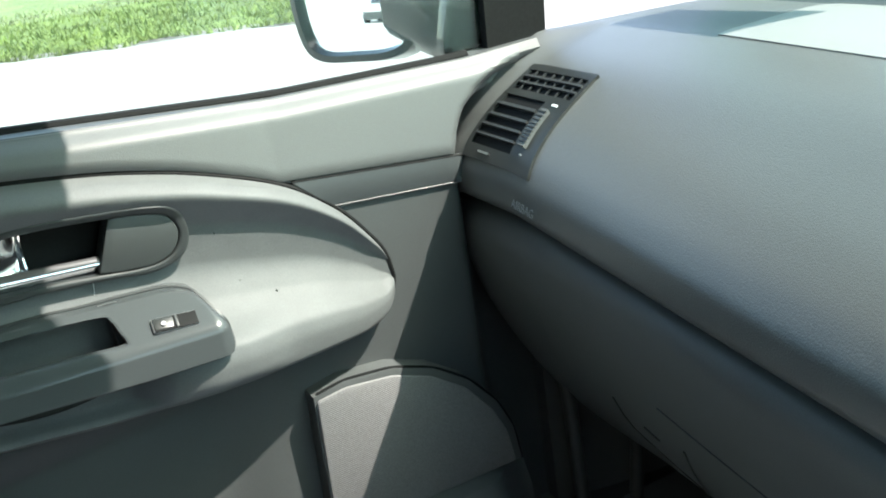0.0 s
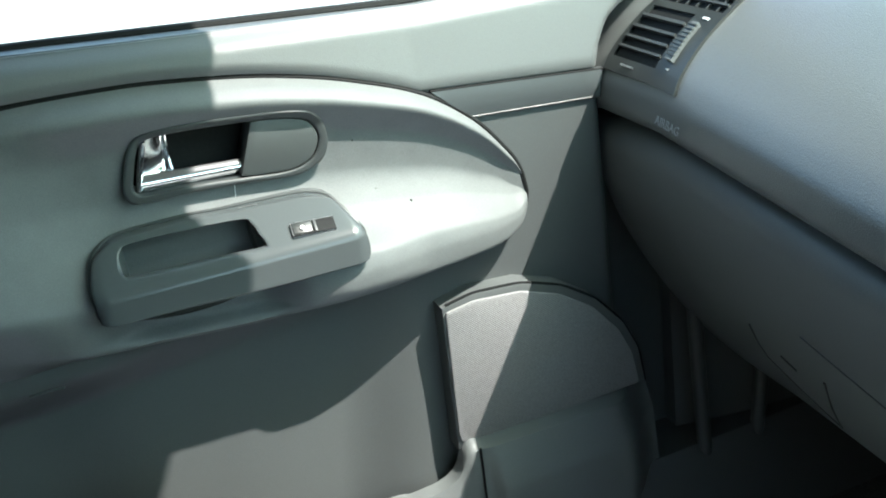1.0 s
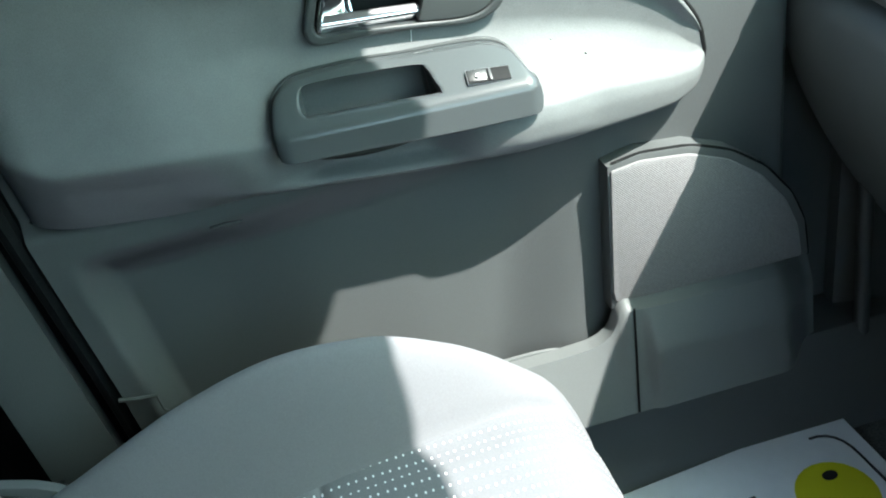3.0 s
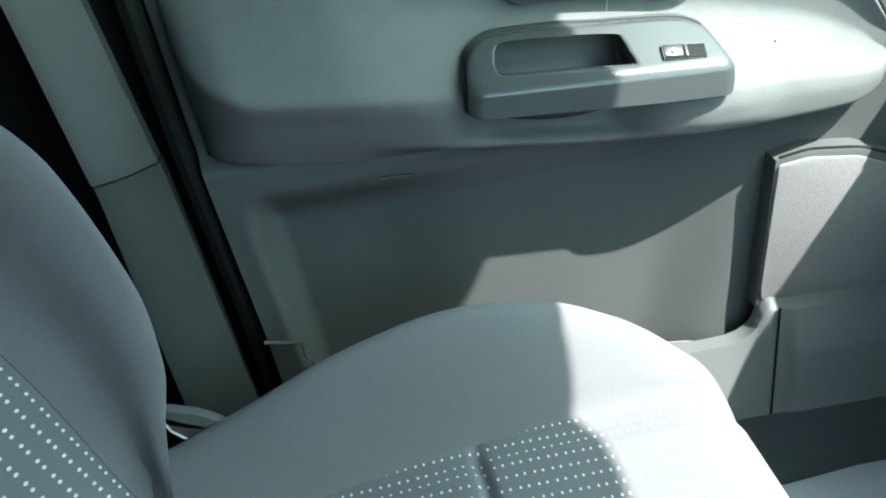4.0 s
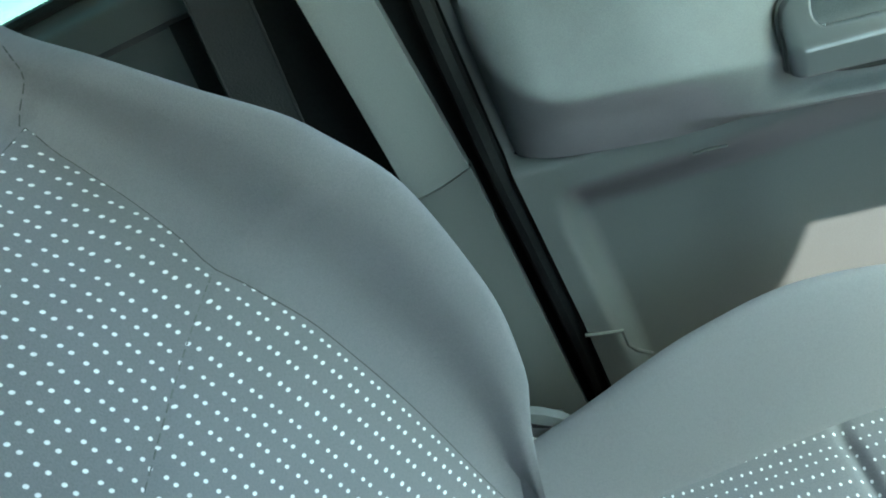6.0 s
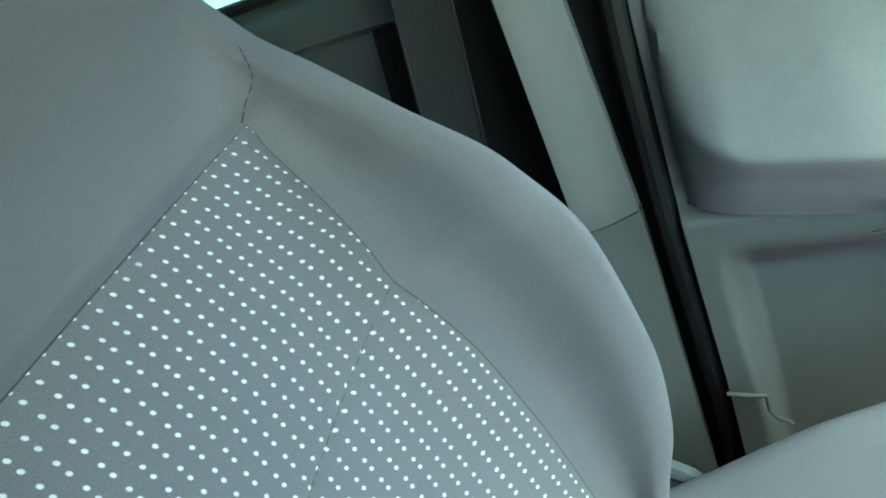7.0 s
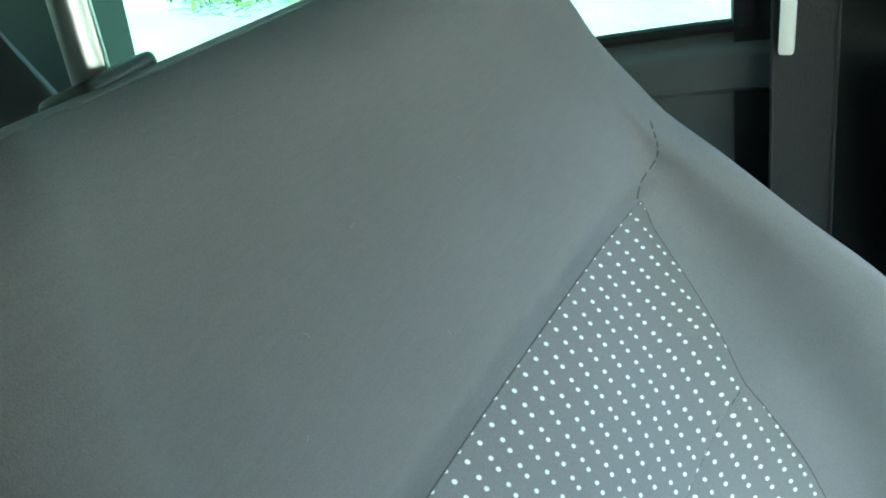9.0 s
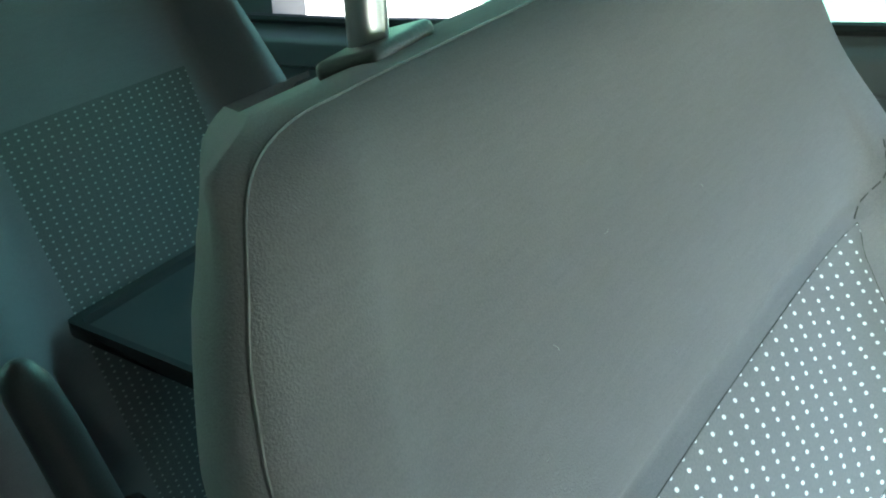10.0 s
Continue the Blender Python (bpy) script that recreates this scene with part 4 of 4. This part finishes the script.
    part("vane", vent_patch(0.428, 0.471, t, t + 0.014, 0.0030, 2, 6, 0.0022), DARK, vent)
part("thumbwheel", vent_patch(0.505, 0.595, 0.15, 0.24, 0.0075, 4, 14, 0.007), PLASTIC, vent, "ribbed grey thumbwheel")
for k in range(9):
    s = 0.510 + 0.009 * k
    part("rib", vent_patch(s, s + 0.003, 0.145, 0.245, 0.0085, 2, 2, 0.002), DARK, vent)
part("tab", vent_patch(0.640, 0.646, 0.60, 0.76, 0.0055, 3, 3, 0.004), STEEL, vent, "small bright slider")
part("dot", vent_patch(0.612, 0.616, 0.17, 0.20, 0.0042, 2, 2, 0.002), PALE, vent, "small white mark")
part("flow_mark", vent_patch(0.488, 0.492, 0.13, 0.20, 0.0042, 2, 2, 0.002), WHITE, vent, "small white mark")


def letters(text, size, at, turn, mat, parent, name="lettering"):
    c = bpy.data.curves.new("text", "FONT")
    c.body, c.size, c.extrude, c.align_x, c.align_y = text, size, 0.0003, "CENTER", "CENTER"
    o = bpy.data.objects.new("text", c)
    scene.collection.objects.link(o)
    me = bpy.data.meshes.new_from_object(o.evaluated_get(bpy.context.evaluated_depsgraph_get()))
    bpy.data.objects.remove(o)
    me.materials.append(mat)
    ob = new(name, me)
    ob.matrix_world = at if isinstance(at, Matrix) else pose(*at, *turn)
    if parent:
        ob.parent = parent
    return ob


p, q = Vector(dash_pt(0.567, 0.787)), Vector(dash_pt(0.557, 0.787))
X = (q - p).normalized()
Zn = Vector((-1, 0, 0.25)).normalized()
Yn = Zn.cross(X).normalized()
Zn = X.cross(Yn)
mt = Matrix((X, Yn, Zn)).transposed().to_4x4()
mt.translation = p + Zn * 0.003
letters("AIRBAG", 0.0115, mt, None, material("grey_print", (0.27, 0.285, 0.285), 0.6, spread=0.05), dash)
# lighter sheet laid on the pad: the bright windscreen reflection as a colour
LIGHTPAD = material("bright_dash_patch", (0.25, 0.265, 0.26), 0.35, spread=0.05, grain=800, bump=0.2, stain=0.04)
part("top_bright_patch", surface(lambda u, v: tuple(Vector(dash_pt(-0.7 + 1.235 * u, 0.03 + (0.265 + 0.035 * (1 - u)) * v)) + Vector((0, 0, 0.0012))), span(0, 1, 24), span(0, 1, 14), thick=(0, 0, -0.001)), LIGHTPAD, dash, "pale patch for the bright reflection on the dashboard top")
tagged(part("windscreen_sticker", surface(lambda u, v: (0.648 + (0.050 + 0.022 * (1 - u)) * v, 0.469 + 0.162 * u, 0.875 - (0.057 - 0.019 * u) * v), span(0, 1, 2), span(0, 1, 2), thick=(-0.0006, 0, -0.0006)), WHITE, smooth=False), "paper permit stuck inside the windscreen", "sticker")
# glovebox latch outline on the lower panel
def scored(name, pts, r, label=""):
    part(name, tube([tuple(Vector(lower_pt(y, t)) + Vector((-0.0004, 0, 0))) for y, t in pts], r, 6), DARK, dash, label)


scored("latch_joint", [(0.515, 0.48), (0.523, 0.52), (0.525, 0.55), (0.505, 0.575), (0.487, 0.605), (0.470, 0.64)], 0.0009, "dark outline of the glovebox latch")
scored("latch_joint", [(0.415, 0.49), (0.440, 0.56), (0.470, 0.64)], 0.0012)
scored("finger_slot", [(0.482, 0.508), (0.474, 0.514), (0.465, 0.520)], 0.0012, "small dark finger slot")
scored("panel_joint", [(0.415, 0.405), (0.37, 0.418), (0.325, 0.430), (0.25, 0.450)], 0.0007, "fine joint in the glovebox panel")

# ---------------------------------------------------------------- door mirror outside
mir = thing("door_mirror", "black-cased door mirror outside the side window", "mirror")
MN = Vector((-0.89, -0.44, 0.07)).normalized()
MR = MN.cross(Vector((0, 0, 1))).normalized()
MU = MR.cross(MN)
MC = Vector((0.381, 0.905, 0.815))
MO = loop([(-0.070, 0.085), (-0.085, 0.060), (-0.086, -0.015), (-0.074, -0.060), (-0.045, -0.076), (0.010, -0.080), (0.055, -0.079), (0.078, -0.062), (0.089, -0.015), (0.091, 0.060), (0.080, 0.085)], 5)


def mirror_pt(p, sc, d):
    return MC + MR * (p[0] * sc) + MU * (p[1] * sc) - MN * d


cs = bmesh.new()
rings = [[cs.verts.new(mirror_pt(p, sc, d)) for p in MO] for d, sc in ((0.004, 0.95), (-0.006, 1.0), (-0.004, 1.10), (0.02, 1.14), (0.06, 1.05), (0.09, 0.8), (0.105, 0.4))]
for a, b in zip(rings, rings[1:]):
    for k in range(len(a)):
        cs.faces.new((a[k], a[(k + 1) % len(a)], b[(k + 1) % len(b)], b[k]))
cs.faces.new(rings[-1])
part("mirror_case", cs, PAINT, mir)
gl = bmesh.new()
gl.faces.new([gl.verts.new(mirror_pt(p, 0.96, 0.003)) for p in MO])
part("mirror_glass", gl, MIRROR, mir, "silvered mirror glass", smooth=False)
foot_at = mirror_pt((0.08, -0.01), 1, 0.05) if MR.y < 0 else mirror_pt((-0.08, -0.01), 1, 0.05)
part("mirror_foot", merge(tube([foot_at, (0.465, 0.81, 0.785), (0.50, 0.765, 0.77)], [0.078, 0.068, 0.055], 16, 0.9), prism(rounded([(0.40, 0.735), (0.53, 0.735), (0.50, 0.90), (0.45, 0.92)], 0.2, 4), 0.75, 0.765, "y", 0.003)), PAINT, mir, "black mirror foot")
tagged(part("window_guide", prism([(0.447, 0.737), (0.519, 0.737), (0.540, 1.05), (0.460, 1.05)], 0.732, 0.744, "y"), RUBBER, smooth=False), "black upright window guide", "window guide", kind="structure")

# ---------------------------------------------------------------- front passenger seat
seat = thing("front_seat", "grey cloth front passenger seat with dotted centre panels", "car seat")
SC = 0.270
CE = [0, 0.35, 0.60, 0.72, 0.84, 0.93, 1.0]


def cush_side(x):
    return curve_y(x, [-0.44, -0.30, -0.10, 0.0, 0.06, 0.10], [0.27, 0.287, 0.292, 0.288, 0.275, 0.235])


def cush_pt(a, t):
    """a runs across the cushion (-1 to 1), t from its rear over the top and down its front."""
    x = curve_y(t, [0, 0.72, 0.86, 0.95, 1.0], [-0.44, 0.0, 0.065, 0.085, 0.08])
    top = curve_y(t, [0, 0.2, 0.5, 0.72, 0.80, 0.86, 0.92, 1.0], [0.325, 0.33, 0.345, 0.347, 0.338, 0.315, 0.27, 0.17])
    hw = cush_side(x) if t < 0.86 else cush_side(0.07) - 0.01 * (t - 0.86) / 0.14
    pw = 0.217 + 0.12 * (min(x, 0.02) + 0.168)
    b = abs(a)
    v = b / 0.6 * pw if b < 0.6 else pw + (b - 0.6) / 0.4 * (hw - pw)
    rise = curve_y(x, [-0.44, -0.36, -0.25, -0.18, -0.10, -0.03, 0.03, 0.08], [0.03, 0.055, 0.092, 0.101, 0.091, 0.060, 0.020, 0.0])
    e = max(0.0, (b - 0.6) / 0.4)
    z = top + rise * math.sin(min(1, e / 0.62) * math.pi / 2) ** 1.3
    z -= 0.16 * max(0, (e - 0.62) / 0.38) ** 2.4
    v -= 0.012 * max(0, (e - 0.8) / 0.2) ** 2
    z -= 0.006 * math.exp(-((e - 0.02) / 0.06) ** 2) * (b > 0.5)
    z -= 0.007 * math.exp(-((x + 0.166) / 0.006) ** 2) * (b < 0.6)
    return (x, SC + math.copysign(v, a), z)


AC = [*span(-1, -0.6, 20), *span(-0.6, 0.6, 24)[1:], *span(0.6, 1, 20)[1:]]
TC = sorted([*span(0, 1, 70), *span(0.42, 0.475, 24)])
in_panel = lambda a, t: abs(a) < 0.6
cush_uv = lambda a, t: (cush_pt(a, t)[1], lerp(t, [0, 0.72, 1.0], [0, 0.44, 0.66]) + 0.0024)
cushion = part("cushion", surface(cush_pt, AC, TC, cush_uv, keep=in_panel), DOTS, seat, "grey cloth panel with rows of pale dots")
part("bolster", surface(cush_pt, AC, TC, keep=lambda a, t: a > 0.6), FABRIC, cushion, "plain grey cloth side bolster")
part("bolster", surface(cush_pt, AC, TC, keep=lambda a, t: a < -0.6), FABRIC, cushion, "plain grey cloth side bolster")
part("seat_base", block((0.42, 0.46, 0.18), (-0.17, SC, 0.13), 0.02), DARK, seat, "dark plastic seat base")

BU = Vector((-0.387, 0, 0.922))
BN = Vector((0.922, 0, 0.387))
B0 = Vector((-0.405, 0, 0.33))
BH = 0.650
WY = [0.0, 0.45, 0.576, 0.592, 0.609, 0.626, 0.639, 0.646, 0.652]
YI = [-0.031, -0.023, -0.0095, -0.005, 0.001, 0.009, 0.017, 0.025, 0.040]
WO = [0.0, 0.05, 0.116, 0.15, 0.22, 0.30, 0.37, 0.43, 0.478, 0.516, 0.575, 0.62, 0.652]
YO = [0.362, 0.388, 0.419, 0.430, 0.432, 0.432, 0.428, 0.424, 0.430, 0.443, 0.428, 0.402, 0.37]
NO = [0.020, 0.038, 0.071, 0.093, 0.114, 0.120, 0.104, 0.071, 0.041, 0.013, 0.0, 0.0, 0.0]
WP = [0.0, 0.10, 0.19, 0.268, 0.330, 0.349, 0.375, 0.410, 0.440, 0.474, 0.52, 0.58, 0.652]
YP = [0.403, 0.405, 0.409, 0.408, 0.400, 0.395, 0.402, 0.4055, 0.403, 0.393, 0.384, 0.365, 0.33]
NP = [0.035, 0.030, 0.031, 0.028, 0.019, 0.016, 0.0118, 0.006, 0.0018, 0.0, 0.0, 0.0, 0.0]
GW = [0.0, 0.561, 0.607, 0.633, 0.643, 0.650, 0.654, 0.656]
GY = [-0.07, -0.045, -0.020, 0.000, 0.018, 0.038, 0.056, 0.085]


def back_row(w):
    """The backrest's section at a height: pairs of y and of the distance from its plane."""
    w = min(w, 0.652)
    yi, yo, no, yp = curve_y(w, WY, YI), curve_y(w, WO, YO), curve_y(w, WO, NO), curve_y(w, WP, YP)
    ni = lerp(w, [0, 0.3, 0.5, 0.65], [0.05, 0.03, 0.004, 0.0])
    npn = curve_y(w, WP, NP)
    m = yi + 0.08
    e = yi + lerp(w, [0.0, 0.45, 0.58, 0.61, 0.625, 0.64, 0.652], [0.002, 0.004, 0.007, 0.010, 0.014, 0.022, 0.029])
    return [(e + 0.078, -0.085), (e + 0.042, -0.068), (e + 0.019, -0.045), (e, -0.018), (yi + 0.008, ni), (yi + 0.04, ni + 0.005), (m, 0.0), (0.45 * m + 0.55 * yp, -0.006), (yp, npn),
            (yp + 0.45 * (yo - yp), npn + 0.78 * (no - npn)), (yo - 0.14 * (yo - yp), no), (yo + 0.010, no - 0.014), (yo + 0.022, no - 0.055), (yo + 0.01, -0.115)]


def back_pt(a, w):
    """a runs along the section (0 to 13), w up the backrest in metres; past its top the skin rolls over to the back."""
    ro, wr = 0.0, w
    if w > 0.612:
        th = (w - 0.612) / 0.04
        wr = 0.612 + 0.038 * math.sin(min(th, 1.571))
        w, ro = 0.612 + 0.038 * math.sin(min(th, 1.9)), 0.038 * (1 - math.cos(min(th, 1.9))) + 0.03 * max(0, th - 1.9)
    row = back_row(wr)
    i = min(int(a), 12)
    t = a - i
    p = [Vector(row[min(max(k, 0), 13)]) for k in (i - 1, i, i + 1, i + 2)]
    q = 0.5 * (2 * p[1] + (p[2] - p[0]) * t + (2 * p[0] - 5 * p[1] + 4 * p[2] - p[3]) * t * t + (3 * p[1] - p[0] - 3 * p[2] + p[3]) * t ** 3)
    n = q[1] - ro * (1 if q[1] > -0.06 else max(0, (0.115 + q[1]) / 0.055))
    if 5.9 < a < 8.6:
        n -= 0.004 * math.exp(-((a - 8) / 0.05) ** 2) * (w < 0.515) * sm(w, 0.474, 0.45) + 0.005 * math.exp(-((w - 0.483) / 0.006) ** 2)
        n -= 0.0022 * math.exp(-((w - 0.349 + 0.014 * min(8 - a, 1.3)) / 0.003) ** 2) * (a < 8)
    if a < 6:
        n = max(n, -0.088)
    o = B0 + BU * w + BN * n
    return (o.x, max(q[0], lerp(wr, GW, GY) + 0.7 * max(0.0, -n)) if a < 6 else q[0], o.z)


def back_uv(a, w):
    """The cloth is stretched over the frame: its rows lean outward from the top seam down, most near the bolster."""
    y, d = back_pt(a, w)[1], max(0.0, 0.4745 - w)
    y -= lerp(y, [0.0, 0.16, 0.27, 0.31, 0.34, 0.38], [0.4, 0.5, 0.78, 1.0, 1.15, 1.6]) * (0.22 * min(d, 0.08) + 0.0055 * (1 - math.exp(-d / 0.02)))
    return ((0.75 + lerp(y, [0.0, 0.1098, 0.183, 0.2203, 0.272, 0.3105, 0.350, 0.391, 0.45], [31.2, 22, 16, 13, 9, 6, 3, 0, -4.3])) * 0.0137, w)


AB = [k / 6 for k in range(79)]
WB = sorted([*span(0, 0.328, 30), *span(0.330, 0.352, 14), *span(0.355, 0.46, 12), *span(0.463, 0.474, 4), *span(0.4745, 0.49, 5), *span(0.5, 0.61, 14), *span(0.614, 0.72, 24)])
in_back = lambda a, w: 6 < a < 8 and w < 0.474
back = part("backrest", surface(back_pt, AB, WB, keep=lambda a, w: not in_back(a, w)), FABRIC, seat)
part("back_panel", surface(back_pt, AB, WB, back_uv, keep=in_back), DOTS_BACK, back, "grey cloth panel with rows of pale dots")
for k in range(34):
    a = 6.03 + k * 0.058
    part("stitch", tube([Vector(back_pt(a + e, 0.349 - 0.014 * min(8 - a - e, 1.3))) + BN * 0.0002 for e in (0, 0.036)], 0.0005, 5), PLASTIC, back)
for k in range(7):
    t = k / 7
    part("stitch", tube([Vector(back_pt(8 + 1.25 * e, 0.477 + 0.035 * e)) + BN * 0.0003 for e in (t, t + 0.10)], 0.0005, 5), DEEPTRIM, back)
part("panel_seam", tube([Vector(back_pt(8, w)) - BN * 0.0004 for w in span(0.0, 0.474, 60)], 0.0008, 6), DARKGREY, back, "dark sewn seam along the panel")
part("panel_seam", tube([Vector(back_pt(a, 0.4742)) - BN * 0.0005 for a in span(6, 8, 24)], 0.0007, 6), DARKGREY, back, "dark sewn seam along the panel")
part("piping", tube([Vector(back_pt(4, w)) for w in span(0.02, 0.60, 40)] + [Vector(back_pt(4 + 1.1 * (1 - math.cos(t)), 0.60 + 0.058 * math.sin(t))) for t in span(0.08, 1.57, 16)] + [Vector(back_pt(a, 0.658)) for a in span(5.4, 7.6, 10)], 0.0006, 6), DEEPTRIM, back, "raised piped seam along the edge")
for dy in (0.0, 0.17):
    at = Vector((-0.700, 0.130 + dy, 0.917))
    col = part("headrest_guide", block((0.024, 0.040, 0.007), tuple(at + Vector((0.002, 0, -0.004))), 0.0038, (0, -20, 8), 4), DARK, seat, "black plastic headrest guide")
    part("headrest_post", tube([at - Vector((0, 0, 0.02)), at + Vector((-0.004, 0, 0.05)), at + Vector((-0.02, 0, 0.2))], 0.0068, 14), STEEL, col, "grey steel headrest post")
hc = part("hinge_cover", prism(rounded([(-0.436, 0.392), (-0.425, 0.403), (-0.403, 0.396), (-0.384, 0.389), (-0.368, 0.379), (-0.352, 0.362), (-0.375, 0.355), (-0.397, 0.367), (-0.406, 0.376), (-0.411, 0.389)], 0.18, 4), 0.522, 0.532, "y", 0.002), LOWTRIM, seat, "grey plastic hinge cover")
part("cover_edge", tube([(-0.418, 0.5215, 0.394), (-0.411, 0.5215, 0.389), (-0.406, 0.5215, 0.3765), (-0.397, 0.5215, 0.3675), (-0.384, 0.5215, 0.3605)], 0.0011, 6), CREAM, hc, "thin white edge")
# added black block: the darkness of the gap is its colour
part("hinge_gap", block((0.07, 0.012, 0.055), (-0.402, 0.542, 0.343), 0.004), RUBBER, hc, "black block for the dark gap under the cover")

# ---------------------------------------------------------------- rear seat and what is beside it
rear = thing("car_bench", "grey cloth rear seat with a dotted centre panel", "car seat")


def rear_pt(a, w):
    b = abs(a)
    hw = lerp(w, [0, 0.25, 0.357, 0.406, 0.446, 0.52, 0.6], [0.235, 0.215, 0.180, 0.162, 0.145, 0.112, 0.07]) if a > 0 else 0.245
    v = math.copysign(0.245 * b if b < 0.38 else 0.0931 + (b - 0.38) / 0.62 * (hw - 0.0931), a)
    n = 0.05 * sm(b, 0.42, 0.75) - 0.12 * max(0, (b - 0.8) / 0.2) ** 2 - 0.1 * max(0, (w - 0.52) / 0.1) ** 2
    n -= 0.006 * math.exp(-((w - 0.31) / 0.006) ** 2) * (b < 0.4)
    p = Vector((-1.0, 0, 0.36)) + BU * w + BN * n
    return (p.x, 0.345 + v, p.z)


RA, RW = [*span(-1, -0.38, 14), *span(-0.38, 0.38, 14)[1:], *span(0.38, 1, 14)[1:]], [*span(0, 0.40, 20), *span(0.405, 0.60, 12)]
in_rear = lambda a, w: abs(a) < 0.38 and w < 0.4
part("backrest", surface(rear_pt, RA, RW, keep=lambda a, w: not in_rear(a, w), thick=(-0.08, 0, -0.01)), FABRIC, rear)
part("back_panel", surface(rear_pt, RA, RW, lambda a, w: (rear_pt(a, w)[1], w), keep=in_rear), DOTS_DIM, rear, "dotted cloth panel")
rc_pt = lambda a, t: (-1.02 + 0.50 * t, 0.345 + 0.24 * a, 0.36 + 0.03 * t + 0.03 * sm(abs(a), 0.4, 0.75) - 0.1 * max(0, (abs(a) - 0.8) / 0.2) ** 2 - 0.1 * max(0, (t - 0.85) / 0.15) ** 2)
part("cushion", surface(rc_pt, RA, span(0, 1, 20), keep=lambda a, t: abs(a) > 0.38, thick=(0, 0, -0.06)), FABRIC, rear)
part("cushion_panel", surface(rc_pt, RA, span(0, 1, 20), lambda a, t: (rc_pt(a, t)[1], t * 0.5), keep=lambda a, t: abs(a) < 0.38), DOTS_DIM, rear, "dotted cloth panel")
part("seat_base", block((0.4, 0.42, 0.28), (-0.8, 0.345, 0.14), 0.02), DARK, rear)

# lint caught in the cloth
rl = random.Random(9)
for k in range(9):
    a, w = rl.uniform(5.0, 7.9), rl.uniform(0.2, 0.6)
    e, f = rl.uniform(-0.02, 0.02), rl.uniform(-0.003, 0.004)
    if a > 5.9 and w < 0.48:
        w = 0.48 + w * 0.2
    part("lint", tube([Vector(back_pt(a + e * t, w + f * t)) + BN * (0.0004 + 0.0006 * math.sin(t * 3)) for t in (0, 0.5, 1)], 0.00014, 4), PALE, back, "pale lint on the cloth")

# folding table behind the front seat
tray = thing("folding_tray", "dark folding table opened behind the front seat", "folding table")
TO = rounded([(-0.965, 0.246), (-0.74, 0.262), (-0.72, 0.42), (-1.096, 0.42), (-1.089, 0.237)], 0.05, 5)
part("tray_rim", prism(TO, 0.587, 0.602, "z", 0.004, hole=[((x + 0.90) * 0.955 - 0.90, (y - 0.33) * 0.93 + 0.33) for x, y in TO]), GLOSS, tray, "raised dark rim")
part("tray_top", prism([((x + 0.90) * 0.965 - 0.90, (y - 0.33) * 0.95 + 0.33) for x, y in TO], 0.588, 0.594, "z"), SATIN, tray, "smooth grey table top")
part("tray_arm", block((0.30, 0.02, 0.03), (-0.78, 0.40, 0.55), 0.006), DARK, tray)
arm = part("armrest", tube([(-0.95, 0.1165, 0.6915), (-0.95, 0.118, 0.689), (-0.95, 0.1195, 0.684), (-0.95, 0.123, 0.672), (-0.95, 0.131, 0.6385), (-0.95, 0.1425, 0.583), (-0.95, 0.156, 0.52)], [0.003, 0.008, 0.0115, 0.0145, 0.016, 0.017, 0.018], 18), DARK, rear, "dark folding armrest")
part("pivot_cover", tube([(-0.965, 0.13, 0.525), (-0.95, 0.178, 0.515)], 0.028, 14), DARK, arm, "dark pivot cover")

# paper mat in the footwell
mat = thing("paper_mat", "white printed paper floor mat in the footwell", "floor mat")
def mat_pt(u, v, lift=0.0):
    return (0.10 + 0.335 * u + 0.02 * v, 0.628 + 0.035 * u - 0.44 * v, 0.066 + 0.003 * math.sin(u * 5) * math.sin(v * 4) + lift)


part("sheet", surface(mat_pt, span(0, 1, 16), span(0, 1, 16), thick=(0, 0, -0.001)), PAPER, mat)
frame_line = rounded([(-0.4, 0.055), (0.945, 0.055), (0.945, 0.95), (-0.4, 0.95)], 0.12, 6)
part("printed_border", tube([mat_pt(u, v, 0.0006) for u, v in frame_line if u > 0.02], 0.0016, 6), INK, mat, "printed black border")
face = [mat_pt(0.775 + 0.135 * math.cos(k * 0.2618) , 0.245 + 0.11 * math.sin(k * 0.2618), 0.0006) for k in range(24)]
fb = bmesh.new()
fb.faces.new([fb.verts.new(p) for p in face])
part("yellow_disc", fb, YELLOW, mat, "round yellow print", smooth=False)
for u, v in ((0.80, 0.185), (0.80, 0.29)):
    eb = bmesh.new()
    eb.faces.new([eb.verts.new(mat_pt(u + 0.028 * math.cos(k * 0.5236), v + 0.016 * math.sin(k * 0.5236), 0.0012)) for k in range(12)])
    part("print_spot", eb, INK, mat, smooth=False)
for k in range(5):
    bb = bmesh.new()
    v0 = 0.16 + 0.10 * k
    bb.faces.new([bb.verts.new(mat_pt(u, v, 0.0006)) for u, v in ((0.50, v0), (0.53, v0), (0.53, v0 + 0.07), (0.50, v0 + 0.07))])
    part("print_bar", bb, INK, mat, smooth=False)

# papers in a clear sleeve on the seat cushion
doc = thing("paper_sheets", "white papers in a clear sleeve on the seat", "papers")
part("sheet", prism([(-0.135, 0.335), (-0.09, 0.3605), (-0.02, 0.22), (-0.10, 0.18)], 0.351, 0.353, "z"), WHITE, doc, smooth=False)
part("sleeve", prism([(-0.142, 0.342), (-0.088, 0.371), (-0.012, 0.22), (-0.10, 0.17)], 0.3535, 0.3545, "z"), CLEAR, doc, "clear plastic sleeve", smooth=False)
